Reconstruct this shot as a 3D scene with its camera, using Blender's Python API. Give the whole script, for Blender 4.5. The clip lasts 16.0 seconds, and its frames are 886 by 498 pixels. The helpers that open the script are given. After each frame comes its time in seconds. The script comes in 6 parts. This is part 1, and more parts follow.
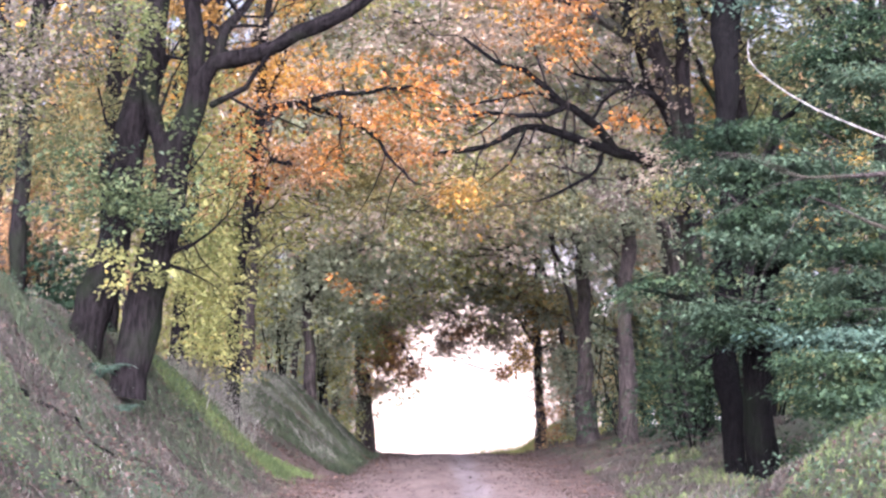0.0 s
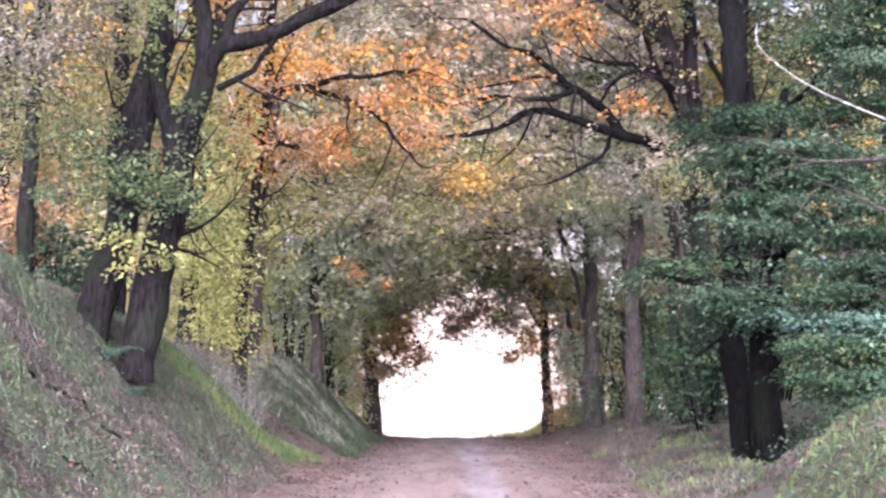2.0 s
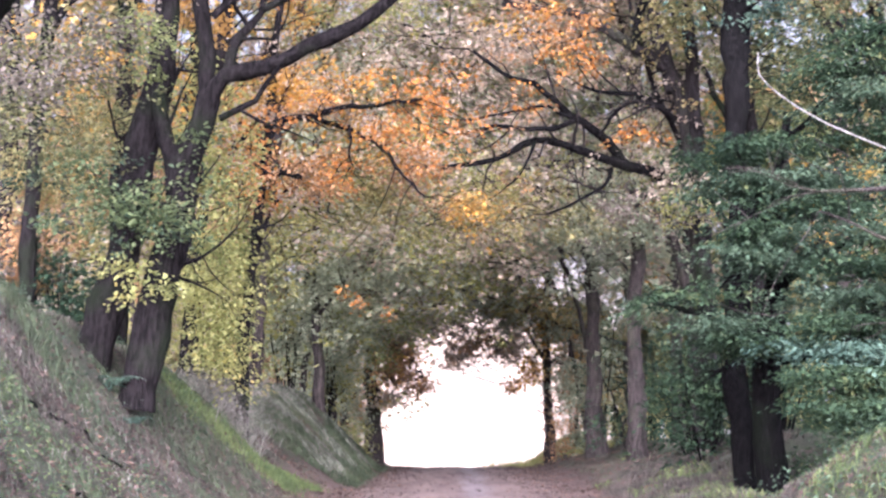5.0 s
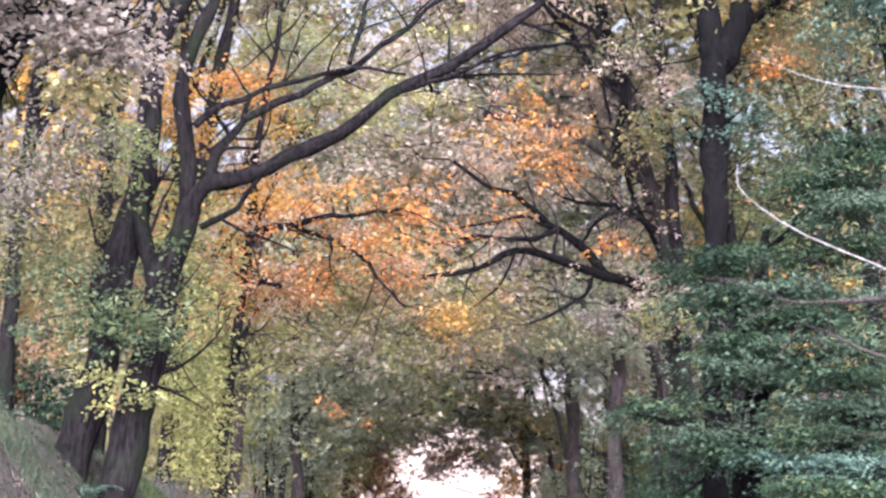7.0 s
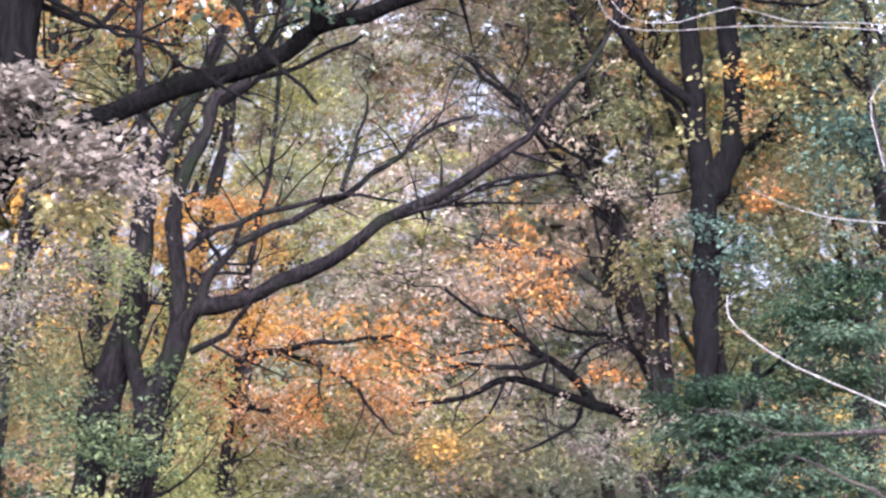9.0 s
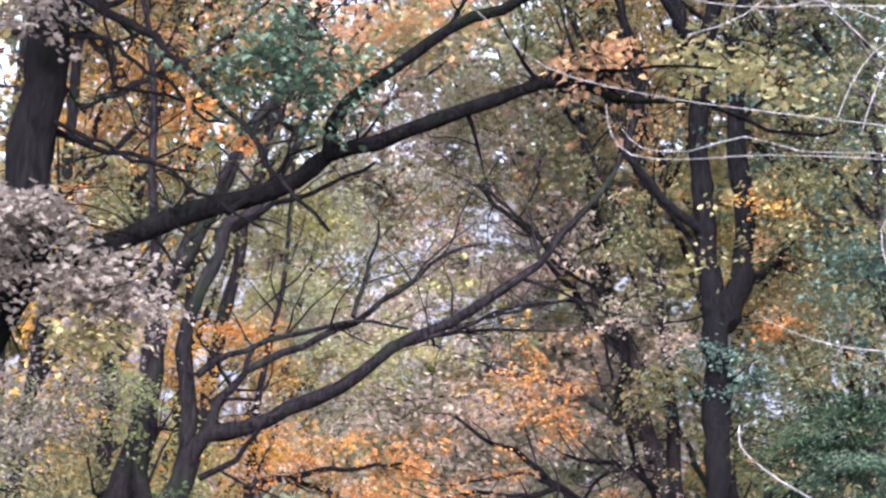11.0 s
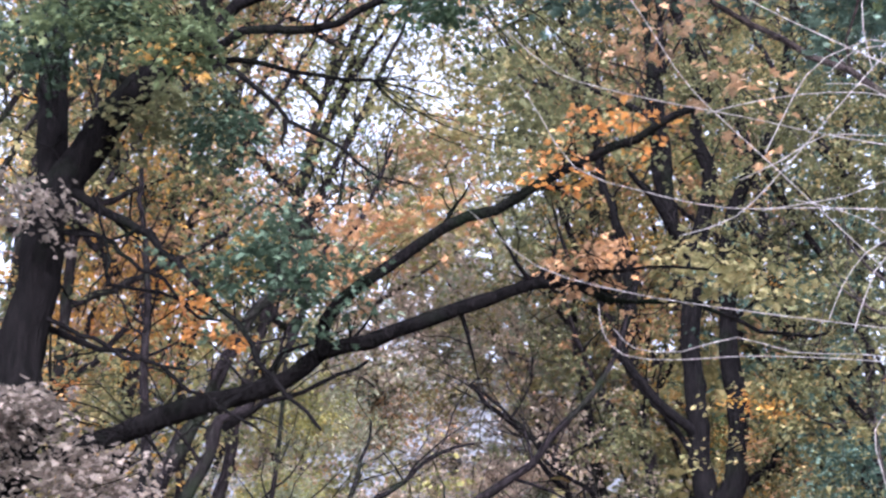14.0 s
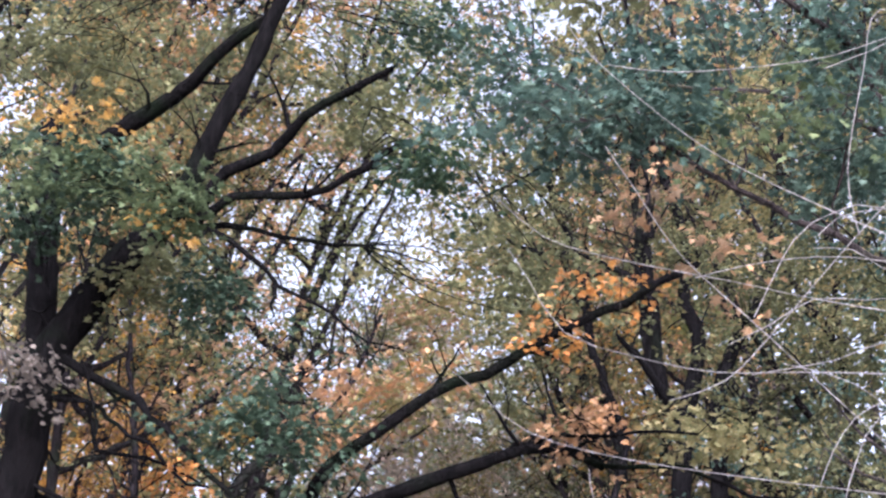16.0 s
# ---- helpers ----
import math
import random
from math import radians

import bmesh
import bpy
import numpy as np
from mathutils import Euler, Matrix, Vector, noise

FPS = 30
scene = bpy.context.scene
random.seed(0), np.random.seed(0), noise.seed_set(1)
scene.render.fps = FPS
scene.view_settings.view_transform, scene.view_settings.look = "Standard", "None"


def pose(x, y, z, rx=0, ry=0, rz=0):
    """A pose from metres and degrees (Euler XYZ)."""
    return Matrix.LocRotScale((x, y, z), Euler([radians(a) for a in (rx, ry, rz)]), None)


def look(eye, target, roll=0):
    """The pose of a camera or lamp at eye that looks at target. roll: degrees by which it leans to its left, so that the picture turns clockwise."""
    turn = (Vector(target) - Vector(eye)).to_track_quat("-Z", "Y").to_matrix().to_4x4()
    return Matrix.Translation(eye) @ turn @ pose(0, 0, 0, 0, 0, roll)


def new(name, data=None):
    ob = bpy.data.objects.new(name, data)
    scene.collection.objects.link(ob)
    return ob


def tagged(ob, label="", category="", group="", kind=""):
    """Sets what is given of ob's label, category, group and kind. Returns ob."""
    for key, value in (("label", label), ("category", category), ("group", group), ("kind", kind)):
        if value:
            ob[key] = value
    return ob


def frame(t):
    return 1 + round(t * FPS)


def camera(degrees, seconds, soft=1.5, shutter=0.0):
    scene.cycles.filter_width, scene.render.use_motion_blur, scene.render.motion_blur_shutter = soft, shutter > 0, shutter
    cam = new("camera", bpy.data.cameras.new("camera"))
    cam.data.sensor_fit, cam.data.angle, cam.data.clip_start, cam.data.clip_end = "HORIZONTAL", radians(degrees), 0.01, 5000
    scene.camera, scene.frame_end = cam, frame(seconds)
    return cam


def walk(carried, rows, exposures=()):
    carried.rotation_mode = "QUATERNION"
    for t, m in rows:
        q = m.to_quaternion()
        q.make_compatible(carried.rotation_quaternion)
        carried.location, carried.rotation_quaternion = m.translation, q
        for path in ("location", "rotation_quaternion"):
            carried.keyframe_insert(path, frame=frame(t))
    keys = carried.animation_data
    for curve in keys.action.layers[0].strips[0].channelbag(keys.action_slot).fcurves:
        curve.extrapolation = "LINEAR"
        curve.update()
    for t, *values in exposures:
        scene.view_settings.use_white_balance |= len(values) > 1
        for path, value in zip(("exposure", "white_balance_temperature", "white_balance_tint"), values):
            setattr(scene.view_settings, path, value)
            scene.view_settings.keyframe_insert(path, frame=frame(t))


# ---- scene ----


def aim(turn, tilt, lean):
    """The camera stands still; turn to the left, tilt (90 is level) and lean, in degrees."""
    return pose(0, 0, 1.6, 0, 0, turn) @ pose(0, 0, 0, tilt) @ pose(0, 0, 0, 0, 0, lean)


cam = camera(25.25, 16.0, soft=2.6)
walk(cam, [
    (0, aim(-0.000, 95.860, -0.000)),
    (0.5, aim(0.096, 95.720, 0.016)),
    (1, aim(0.199, 95.588, 0.015)),
    (1.5, aim(0.171, 95.459, 0.042)),
    (2, aim(0.208, 95.383, 0.135)),
    (2.5, aim(0.236, 95.389, 0.093)),
    (3, aim(0.295, 95.433, 0.101)),
    (3.5, aim(0.316, 95.464, 0.093)),
    (5.8, aim(0.188, 97.305, 0.236)),
    (6, aim(0.123, 97.646, 0.240)),
    (6.5, aim(-0.070, 98.439, 0.352)),
    (7, aim(-0.296, 99.418, 0.336)),
    (7.5, aim(-0.425, 100.300, 0.505)),
    (8, aim(-0.518, 101.205, 0.638)),
    (8.5, aim(-0.536, 102.120, 0.789)),
    (9, aim(-0.531, 103.113, 0.959)),
    (9.5, aim(-0.444, 104.075, 1.114)),
    (10, aim(-0.282, 105.087, 1.228)),
    (10.2, aim(-0.240, 105.451, 1.234)),
    (12.5, aim(-0.004, 109.365, 1.669)),
    (13, aim(-0.044, 110.406, 1.688)),
    (13.5, aim(-0.121, 111.466, 1.681)),
    (14, aim(-0.195, 112.546, 1.680)),
    (14.5, aim(-0.260, 113.711, 1.557)),
    (15, aim(-0.281, 114.835, 1.560)),
    (15.5, aim(-0.276, 116.110, 1.529)),
    (16, aim(-0.392, 117.324, 1.510)),
], exposures=[(0.0, 2.18, 5600, 22), (3.7, 2.18, 5600, 22), (10.0, 2.08, 5500, 21), (13.0, 1.74, 5500, 22), (14.5, 1.62, 5500, 22), (16.0, 1.42, 5550, 22)])

# ---- world and sun: a bright hazy evening sky, with broad soft light coming over the camera into the trees ----
world = bpy.data.worlds.new("evening_sky")
scene.world = world
world.use_nodes = True
wn = world.node_tree.nodes
sky = wn.new("ShaderNodeTexSky")
sky.sky_type = "NISHITA"
sky.sun_disc = False
sky.sun_elevation = radians(16.5)
sky.sun_rotation = radians(182)
sky.air_density, sky.dust_density, sky.ozone_density = 0.6, 7.0, 0.4
wn["Background"].inputs["Strength"].default_value = 0.15
veil = wn.new("ShaderNodeHueSaturation")  # thin cloud: the blue is washed out
veil.inputs["Saturation"].default_value, veil.inputs["Value"].default_value = 0.3, 2.0
world.node_tree.links.new(sky.outputs[0], veil.inputs["Color"])
world.node_tree.links.new(veil.outputs[0], wn["Background"].inputs[0])

sun = new("sun", bpy.data.lights.new("sun", "SUN"))
sun.data.energy, sun.data.angle, sun.data.color = 1.2, radians(80), (1.0, 0.96, 0.93)
sun.matrix_world = look((-3, -100, 30), (0, 0, 0))

# ---- materials ----


def material(name):
    m = bpy.data.materials.new(name)
    m.use_nodes = True
    return m, m.node_tree.nodes, m.node_tree.links


def node(nodes, kind, **values):
    n = nodes.new("ShaderNode" + kind)
    for key, value in values.items():
        n.inputs[key.replace("_", " ")].default_value = value
    return n


def ramp(nodes, stops):
    r = nodes.new("ShaderNodeValToRGB")
    e = r.color_ramp.elements
    while len(e) < len(stops):
        e.new(0.5)
    for k, (at, c) in zip(e, stops):
        k.position, k.color = at, (*c, 1)
    return r


def math_node(nodes, links, op, a, b):
    n = nodes.new("ShaderNodeMath")
    n.operation = op
    for k, v in enumerate((a, b)):
        if isinstance(v, (int, float)):
            n.inputs[k].default_value = v
        else:
            links.new(v, n.inputs[k])
    return n.outputs[0]


def muted(c, k):
    g = 0.35 * c[0] + 0.5 * c[1] + 0.15 * c[2]
    return tuple(g * k + v * (1 - k) for v in c)


def leaf_material(name, stops, patch=0.9, glow=0.5, rough=0.55, mute=0.1):
    """Autumn leaves: colour by leaf and by patches of the crown, light let through from behind."""
    m, n, l = material(name)
    geo = n.new("ShaderNodeNewGeometry")
    big = node(n, "TexNoise", Scale=patch, Detail=2.0)
    l.new(geo.outputs["Position"], big.inputs["Vector"])
    a = math_node(n, l, "MULTIPLY", geo.outputs["Random Per Island"], 0.55)
    b = math_node(n, l, "MULTIPLY_ADD", big.outputs["Fac"], 1.5)
    n[b.node.name].inputs[2].default_value = -0.52
    f = math_node(n, l, "ADD", a, b)
    r = ramp(n, [(at, muted(c, mute)) for at, c in stops])
    l.new(f, r.inputs["Fac"])
    spots = node(n, "TexNoise", Scale=45.0, Detail=2.0)
    l.new(geo.outputs["Position"], spots.inputs["Vector"])
    sr = ramp(n, [(0.3, (0.6, 0.55, 0.5)), (0.6, (1, 1, 1))])
    l.new(spots.outputs["Fac"], sr.inputs["Fac"])
    mul = n.new("ShaderNodeMixRGB")
    mul.blend_type = "MULTIPLY"
    mul.inputs["Fac"].default_value = 0.8
    l.new(r.outputs["Color"], mul.inputs["Color1"])
    l.new(sr.outputs["Color"], mul.inputs["Color2"])
    p = n["Principled BSDF"]
    p.inputs["Roughness"].default_value = rough
    p.inputs["Specular IOR Level"].default_value = 0.12
    l.new(mul.outputs["Color"], p.inputs["Base Color"])
    t = n.new("ShaderNodeBsdfTranslucent")
    l.new(mul.outputs["Color"], t.inputs["Color"])
    mix = n.new("ShaderNodeMixShader")
    mix.inputs["Fac"].default_value = glow
    l.new(p.outputs[0], mix.inputs[1])
    l.new(t.outputs[0], mix.inputs[2])
    l.new(mix.outputs[0], n["Material Output"].inputs["Surface"])
    return m


def bark_material(name, dark, light, moss, moss_amount=0.25, grain=9.0):
    m, n, l = material(name)
    geo = n.new("ShaderNodeNewGeometry")
    mp = n.new("ShaderNodeMapping")
    mp.inputs["Scale"].default_value = (1.0, 1.0, 0.22)
    l.new(geo.outputs["Position"], mp.inputs["Vector"])
    cracks = node(n, "TexNoise", Scale=grain * 2.2, Detail=6.0, Roughness=0.65)
    l.new(mp.outputs[0], cracks.inputs["Vector"])
    patch = node(n, "TexNoise", Scale=1.3, Detail=4.0)
    l.new(geo.outputs["Position"], patch.inputs["Vector"])
    r = ramp(n, [(0.4, dark), (0.62, light)])
    l.new(cracks.outputs["Fac"], r.inputs["Fac"])
    pr = ramp(n, [(0.62 - moss_amount * 0.4, (0, 0, 0)), (0.72, (1, 1, 1))])
    l.new(patch.outputs["Fac"], pr.inputs["Fac"])
    mix = n.new("ShaderNodeMixRGB")
    l.new(pr.outputs["Color"], mix.inputs["Fac"])
    l.new(r.outputs["Color"], mix.inputs["Color1"])
    mix.inputs["Color2"].default_value = (*moss, 1)
    bump = node(n, "Bump", Strength=1.0, Distance=0.08)
    l.new(cracks.outputs["Fac"], bump.inputs["Height"])
    p = n["Principled BSDF"]
    p.inputs["Roughness"].default_value = 0.95
    p.inputs["Specular IOR Level"].default_value = 0.04
    l.new(mix.outputs["Color"], p.inputs["Base Color"])
    l.new(bump.outputs[0], p.inputs["Normal"])
    return m


# oak, dark and mossy bark: the shade of backlit trunks put into near-black colours
shaded_oak_bark = bark_material("shaded_oak_bark", (0.005, 0.0042, 0.0045), (0.021, 0.017, 0.0185), (0.012, 0.016, 0.009))
shaded_bark = bark_material("shaded_bark", (0.0025, 0.0022, 0.0026), (0.008, 0.007, 0.0075), (0.006, 0.0075, 0.005), 0.1)
ash_bark = bark_material("ash_grey_bark", (0.011, 0.009, 0.0095), (0.038, 0.031, 0.032), (0.024, 0.024, 0.017))
shaded_mossy_bark = bark_material("shaded_mossy_bark", (0.002, 0.0018, 0.0019), (0.0065, 0.0055, 0.0058), (0.004, 0.0062, 0.0032), 0.2)
# grey bark, lightened for the far trunks: distance haze put into the colour
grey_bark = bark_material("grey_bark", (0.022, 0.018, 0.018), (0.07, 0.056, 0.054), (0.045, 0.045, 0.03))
pale_twig_bark = bark_material("pale_twig_bark", (0.27, 0.25, 0.242), (0.44, 0.41, 0.4), (0.14, 0.13, 0.11), 0.2, 40.0)

LEAF = {
    "orange": leaf_material("orange_leaf", [(0.0, (0.24, 0.16, 0.08)), (0.3, (0.5, 0.21, 0.05)), (0.65, (0.66, 0.29, 0.04)), (1.0, (0.72, 0.24, 0.05))], 1.6, mute=0.12),
    "olive": leaf_material("olive_brown_leaf", [(0.0, (0.13, 0.14, 0.06)), (0.4, (0.29, 0.27, 0.11)), (0.75, (0.42, 0.35, 0.15)), (1.0, (0.6, 0.36, 0.12))]),
    "pink": leaf_material("faded_pinkish_leaf", [(0.0, (0.26, 0.22, 0.17)), (0.4, (0.46, 0.38, 0.3)), (0.8, (0.6, 0.48, 0.38)), (1.0, (0.7, 0.46, 0.3))]),
    "yellow": leaf_material("yellow_green_leaf", [(0.0, (0.17, 0.2, 0.07)), (0.4, (0.34, 0.35, 0.12)), (0.8, (0.5, 0.46, 0.15)), (1.0, (0.62, 0.46, 0.11))]),
    "green": leaf_material("deep_green_leaf", [(0.0, (0.014, 0.032, 0.02)), (0.5, (0.036, 0.068, 0.036)), (0.85, (0.065, 0.105, 0.046)), (1.0, (0.14, 0.15, 0.05))], 0.9, 0.4, 0.6, 0.15),
    "teal": leaf_material("blue_green_leaf", [(0.0, (0.03, 0.066, 0.053)), (0.5, (0.076, 0.14, 0.105)), (1.0, (0.15, 0.23, 0.165))], 0.9, 0.4, 0.6, 0.2),
    "fresh": leaf_material("leaf_green_leaf", [(0.0, (0.02, 0.045, 0.022)), (0.5, (0.055, 0.1, 0.058)), (0.85, (0.095, 0.155, 0.085)), (1.0, (0.16, 0.18, 0.07))], 0.9, 0.4, 0.6, 0.26),
    "verge": leaf_material("summer_green_leaf", [(0.0, (0.05, 0.075, 0.03)), (0.5, (0.105, 0.15, 0.06)), (0.85, (0.18, 0.22, 0.085)), (1.0, (0.28, 0.27, 0.1))], 0.9, 0.45, 0.6, 0.2),
    "moss": leaf_material("dull_olive_green_leaf", [(0.0, (0.07, 0.08, 0.04)), (0.45, (0.14, 0.15, 0.07)), (0.8, (0.24, 0.23, 0.10)), (1.0, (0.42, 0.3, 0.1))]),
    # pale tone partly the leaves' own, partly haze put into the colour
    "mist": leaf_material("pale_grey_green_leaf", [(0.0, (0.2, 0.23, 0.15)), (0.45, (0.36, 0.4, 0.27)), (0.8, (0.5, 0.52, 0.36)), (1.0, (0.6, 0.5, 0.3))]),
    "light": leaf_material("light_green_leaf", [(0.0, (0.13, 0.16, 0.06)), (0.5, (0.26, 0.3, 0.11)), (1.0, (0.42, 0.4, 0.16))]),
    "pale": leaf_material("pale_dry_leaf", [(0.0, (0.11, 0.094, 0.076)), (0.5, (0.205, 0.172, 0.145)), (1.0, (0.33, 0.275, 0.23))]),
    "rust": leaf_material("russet_leaf", [(0.0, (0.2, 0.15, 0.1)), (0.45, (0.42, 0.26, 0.14)), (0.8, (0.58, 0.33, 0.16)), (1.0, (0.7, 0.36, 0.14))], mute=0.05),
    "gold": leaf_material("golden_leaf", [(0.0, (0.28, 0.2, 0.09)), (0.45, (0.56, 0.33, 0.1)), (0.8, (0.75, 0.44, 0.1)), (1.0, (0.8, 0.36, 0.08))], mute=0.0),
}

# ---- the ground ----
LANE_Y = [-400, 0, 15, 30, 45, 58, 66, 74, 90, 160, 3000]
LANE_Z = [-2.0, 0, 0.42, 0.9, 1.24, 1.47, 1.55, 1.5, 0.9, -4.0, -6.0]


def smooth(a):
    a = np.clip(a, 0, 1)
    return a * a * (3 - 2 * a)


def lumps(x, y):
    return (np.sin(x * 1.7 + y * 0.6) * np.sin(y * 1.1 - x * 0.4) * 0.5 + np.sin(x * 3.9 + 1.3) * np.sin(y * 3.1 + x) * 0.28
            + np.sin(x * 7.3 + y * 5.1) * np.sin(y * 6.7 - x * 2.2) * 0.12)


def ground_z(x, y):
    x, y = np.asarray(x, float), np.asarray(y, float)
    base = np.interp(y, LANE_Y, LANE_Z)
    hl = np.interp(y, [0, 22, 26, 30, 33, 36, 38.5, 41, 44, 48, 52, 58, 65, 80], [2.8, 3.3, 3.05, 2.45, 1.85, 1.25, 1.2, 1.6, 2.0, 1.95, 1.4, 0.9, 0.5, 0.15])
    wl = np.interp(y, [0, 22, 27, 29.5, 33, 40, 44, 52, 65], [3.4, 3.6, 3.5, 2.7, 2.0, 2.1, 2.2, 1.5, 0.65])
    s = -x - np.interp(y, [0, 36, 41, 50, 62], [2.55, 2.55, 1.85, 1.85, 2.1])
    run = np.clip(s / wl, 0, 1)
    left = hl * (smooth(s / wl) + np.interp(y, [36, 41], [0, 0.6]) * (run - smooth(s / wl))) + 0.05 * np.clip(s - wl, 0, 6) * np.interp(y, [60, 80], [1, 0])
    s = x - 2.4
    right = (np.interp(y, [30, 34], [0.24, 0.42]) * smooth(s / 1.6) + np.interp(y, [0, 25, 34, 60, 80], [0.9, 0.8, 0.75, 0.45, 0.1]) * smooth((s - np.interp(y, [30, 34], [2.4, 1.4])) / 2.6) + 0.05 * np.clip(s - 4, 0, 6)) * np.interp(y, [66, 84], [1, 0.2])
    spur = np.interp(x, [2.9, 3.27, 3.73, 4.4, 5.6, 7.5], [0, 0.25, 0.68, 1.1, 1.5, 1.8])  # the near bank, cut off short of the hornbeam
    right = right + spur * np.interp(y, [8, 13, 20, 22, 24.5], [1, 1, 1, 0.7, 0])
    right = right + 0.6 * np.exp(-((x - 4.3) / 1.1) ** 2 - ((y - 69) / 4.0) ** 2)
    off = np.clip((np.abs(x) - 1.9) / 1.2, 0, 1)
    near = np.interp(np.abs(x), [12, 40], [1, 0]) * np.interp(y, [90, 140], [1, 0])
    rut = -0.035 * np.exp(-((np.abs(x + 0.1) - 0.75) / 0.22) ** 2)
    return base + left + right + near * (lumps(x, y) * (0.012 + 0.11 * off) + rut)


def grid_mesh(name, xs, ys):
    X, Y = np.meshgrid(xs, ys)
    co = np.stack([X, Y, ground_z(X, Y)], -1).reshape(-1, 3)
    nx, ny = len(xs), len(ys)
    i = (np.arange(ny - 1)[:, None] * nx + np.arange(nx - 1)[None]).ravel()
    return quick_mesh(name, co, np.stack([i, i + 1, i + nx + 1, i + nx], -1))


def quick_mesh(name, co, faces, smooth_shade=True):
    """A mesh from arrays: co (n, 3), faces (m, 3 or 4)."""
    me = bpy.data.meshes.new(name)
    k = faces.shape[1]
    me.vertices.add(len(co))
    me.vertices.foreach_set("co", np.ascontiguousarray(co, np.float32).ravel())
    me.loops.add(faces.size)
    me.loops.foreach_set("vertex_index", np.ascontiguousarray(faces, np.int32).ravel())
    me.polygons.add(len(faces))
    me.polygons.foreach_set("loop_start", np.arange(0, faces.size, k, dtype=np.int32))
    me.polygons.foreach_set("use_smooth", np.full(len(faces), smooth_shade))
    me.update(calc_edges=True)
    return me


def ground_material():
    m, n, l = material("earth_and_grass")
    geo = n.new("ShaderNodeNewGeometry")
    sep = n.new("ShaderNodeSeparateXYZ")
    l.new(geo.outputs["Position"], sep.inputs[0])
    wob = node(n, "TexNoise", Scale=0.7, Detail=4.0)
    l.new(geo.outputs["Position"], wob.inputs["Vector"])
    fine = node(n, "TexNoise", Scale=16.0, Detail=6.0, Roughness=0.7)
    l.new(geo.outputs["Position"], fine.inputs["Vector"])
    ax = math_node(n, l, "ABSOLUTE", sep.outputs["X"], 0)
    w = math_node(n, l, "SUBTRACT", wob.outputs["Fac"], 0.5)
    w = math_node(n, l, "MULTIPLY", w, 2.6)
    ax = math_node(n, l, "ADD", ax, w)
    f = math_node(n, l, "DIVIDE", ax, 6.0)
    zones = ramp(n, [(0.16, (0.165, 0.118, 0.112)), (0.3, (0.122, 0.08, 0.072)), (0.48, (0.066, 0.044, 0.039)), (0.62, (0.044, 0.045, 0.03))])
    l.new(f, zones.inputs["Fac"])
    spots = ramp(n, [(0.3, (0.55, 0.5, 0.5)), (0.7, (1.25, 1.2, 1.15))])
    l.new(fine.outputs["Fac"], spots.inputs["Fac"])
    mul = n.new("ShaderNodeMixRGB")
    mul.blend_type = "MULTIPLY"
    mul.inputs["Fac"].default_value = 1.0
    l.new(zones.outputs["Color"], mul.inputs["Color1"])
    l.new(spots.outputs["Color"], mul.inputs["Color2"])
    tracks = n.new("ShaderNodeMapping")
    tracks.inputs["Scale"].default_value = (1.5, 0.22, 1.0)
    l.new(geo.outputs["Position"], tracks.inputs["Vector"])
    worn = node(n, "TexNoise", Scale=1.4, Detail=5.0, Roughness=0.6)
    l.new(tracks.outputs[0], worn.inputs["Vector"])
    wr = ramp(n, [(0.36, (0.62, 0.56, 0.55)), (0.62, (1.12, 1.1, 1.12))])
    l.new(worn.outputs["Fac"], wr.inputs["Fac"])
    lane = n.new("ShaderNodeMixRGB")
    lane.blend_type = "MULTIPLY"
    lane.inputs["Fac"].default_value = 1.0
    l.new(mul.outputs["Color"], lane.inputs["Color1"])
    l.new(wr.outputs["Color"], lane.inputs["Color2"])
    # the pale wheel track worn along the middle
    tx = math_node(n, l, "SUBTRACT", sep.outputs["X"], 0.5)
    tx = math_node(n, l, "ABSOLUTE", tx, 0)
    tw = math_node(n, l, "MULTIPLY_ADD", worn.outputs["Fac"], -0.6)
    n[tw.node.name].inputs[2].default_value = 0.3
    tx = math_node(n, l, "ADD", tx, tw)
    tr = ramp(n, [(0.12, (1.1, 1.28, 1.45)), (0.42, (1, 1, 1))])
    l.new(tx, tr.inputs["Fac"])
    track = n.new("ShaderNodeMixRGB")
    track.blend_type = "MULTIPLY"
    track.inputs["Fac"].default_value = 1.0
    l.new(lane.outputs["Color"], track.inputs["Color1"])
    l.new(tr.outputs["Color"], track.inputs["Color2"])
    mul = track
    tuft = node(n, "TexNoise", Scale=2.6, Detail=5.0, Roughness=0.65)
    l.new(geo.outputs["Position"], tuft.inputs["Vector"])
    moss = ramp(n, [(0.42, (1, 1, 1)), (0.56, (0.62, 0.85, 0.5))])
    l.new(tuft.outputs["Fac"], moss.inputs["Fac"])
    green = n.new("ShaderNodeMixRGB")
    green.blend_type = "MULTIPLY"
    side = ramp(n, [(0.45, (0, 0, 0)), (0.6, (1, 1, 1))])
    l.new(f, side.inputs["Fac"])
    l.new(side.outputs["Color"], green.inputs["Fac"])
    l.new(mul.outputs["Color"], green.inputs["Color1"])
    l.new(moss.outputs["Color"], green.inputs["Color2"])
    mul = green
    bump = node(n, "Bump", Strength=0.7, Distance=0.05)
    l.new(fine.outputs["Fac"], bump.inputs["Height"])
    p = n["Principled BSDF"]
    p.inputs["Roughness"].default_value = 0.95
    l.new(mul.outputs["Color"], p.inputs["Base Color"])
    l.new(bump.outputs[0], p.inputs["Normal"])
    return m


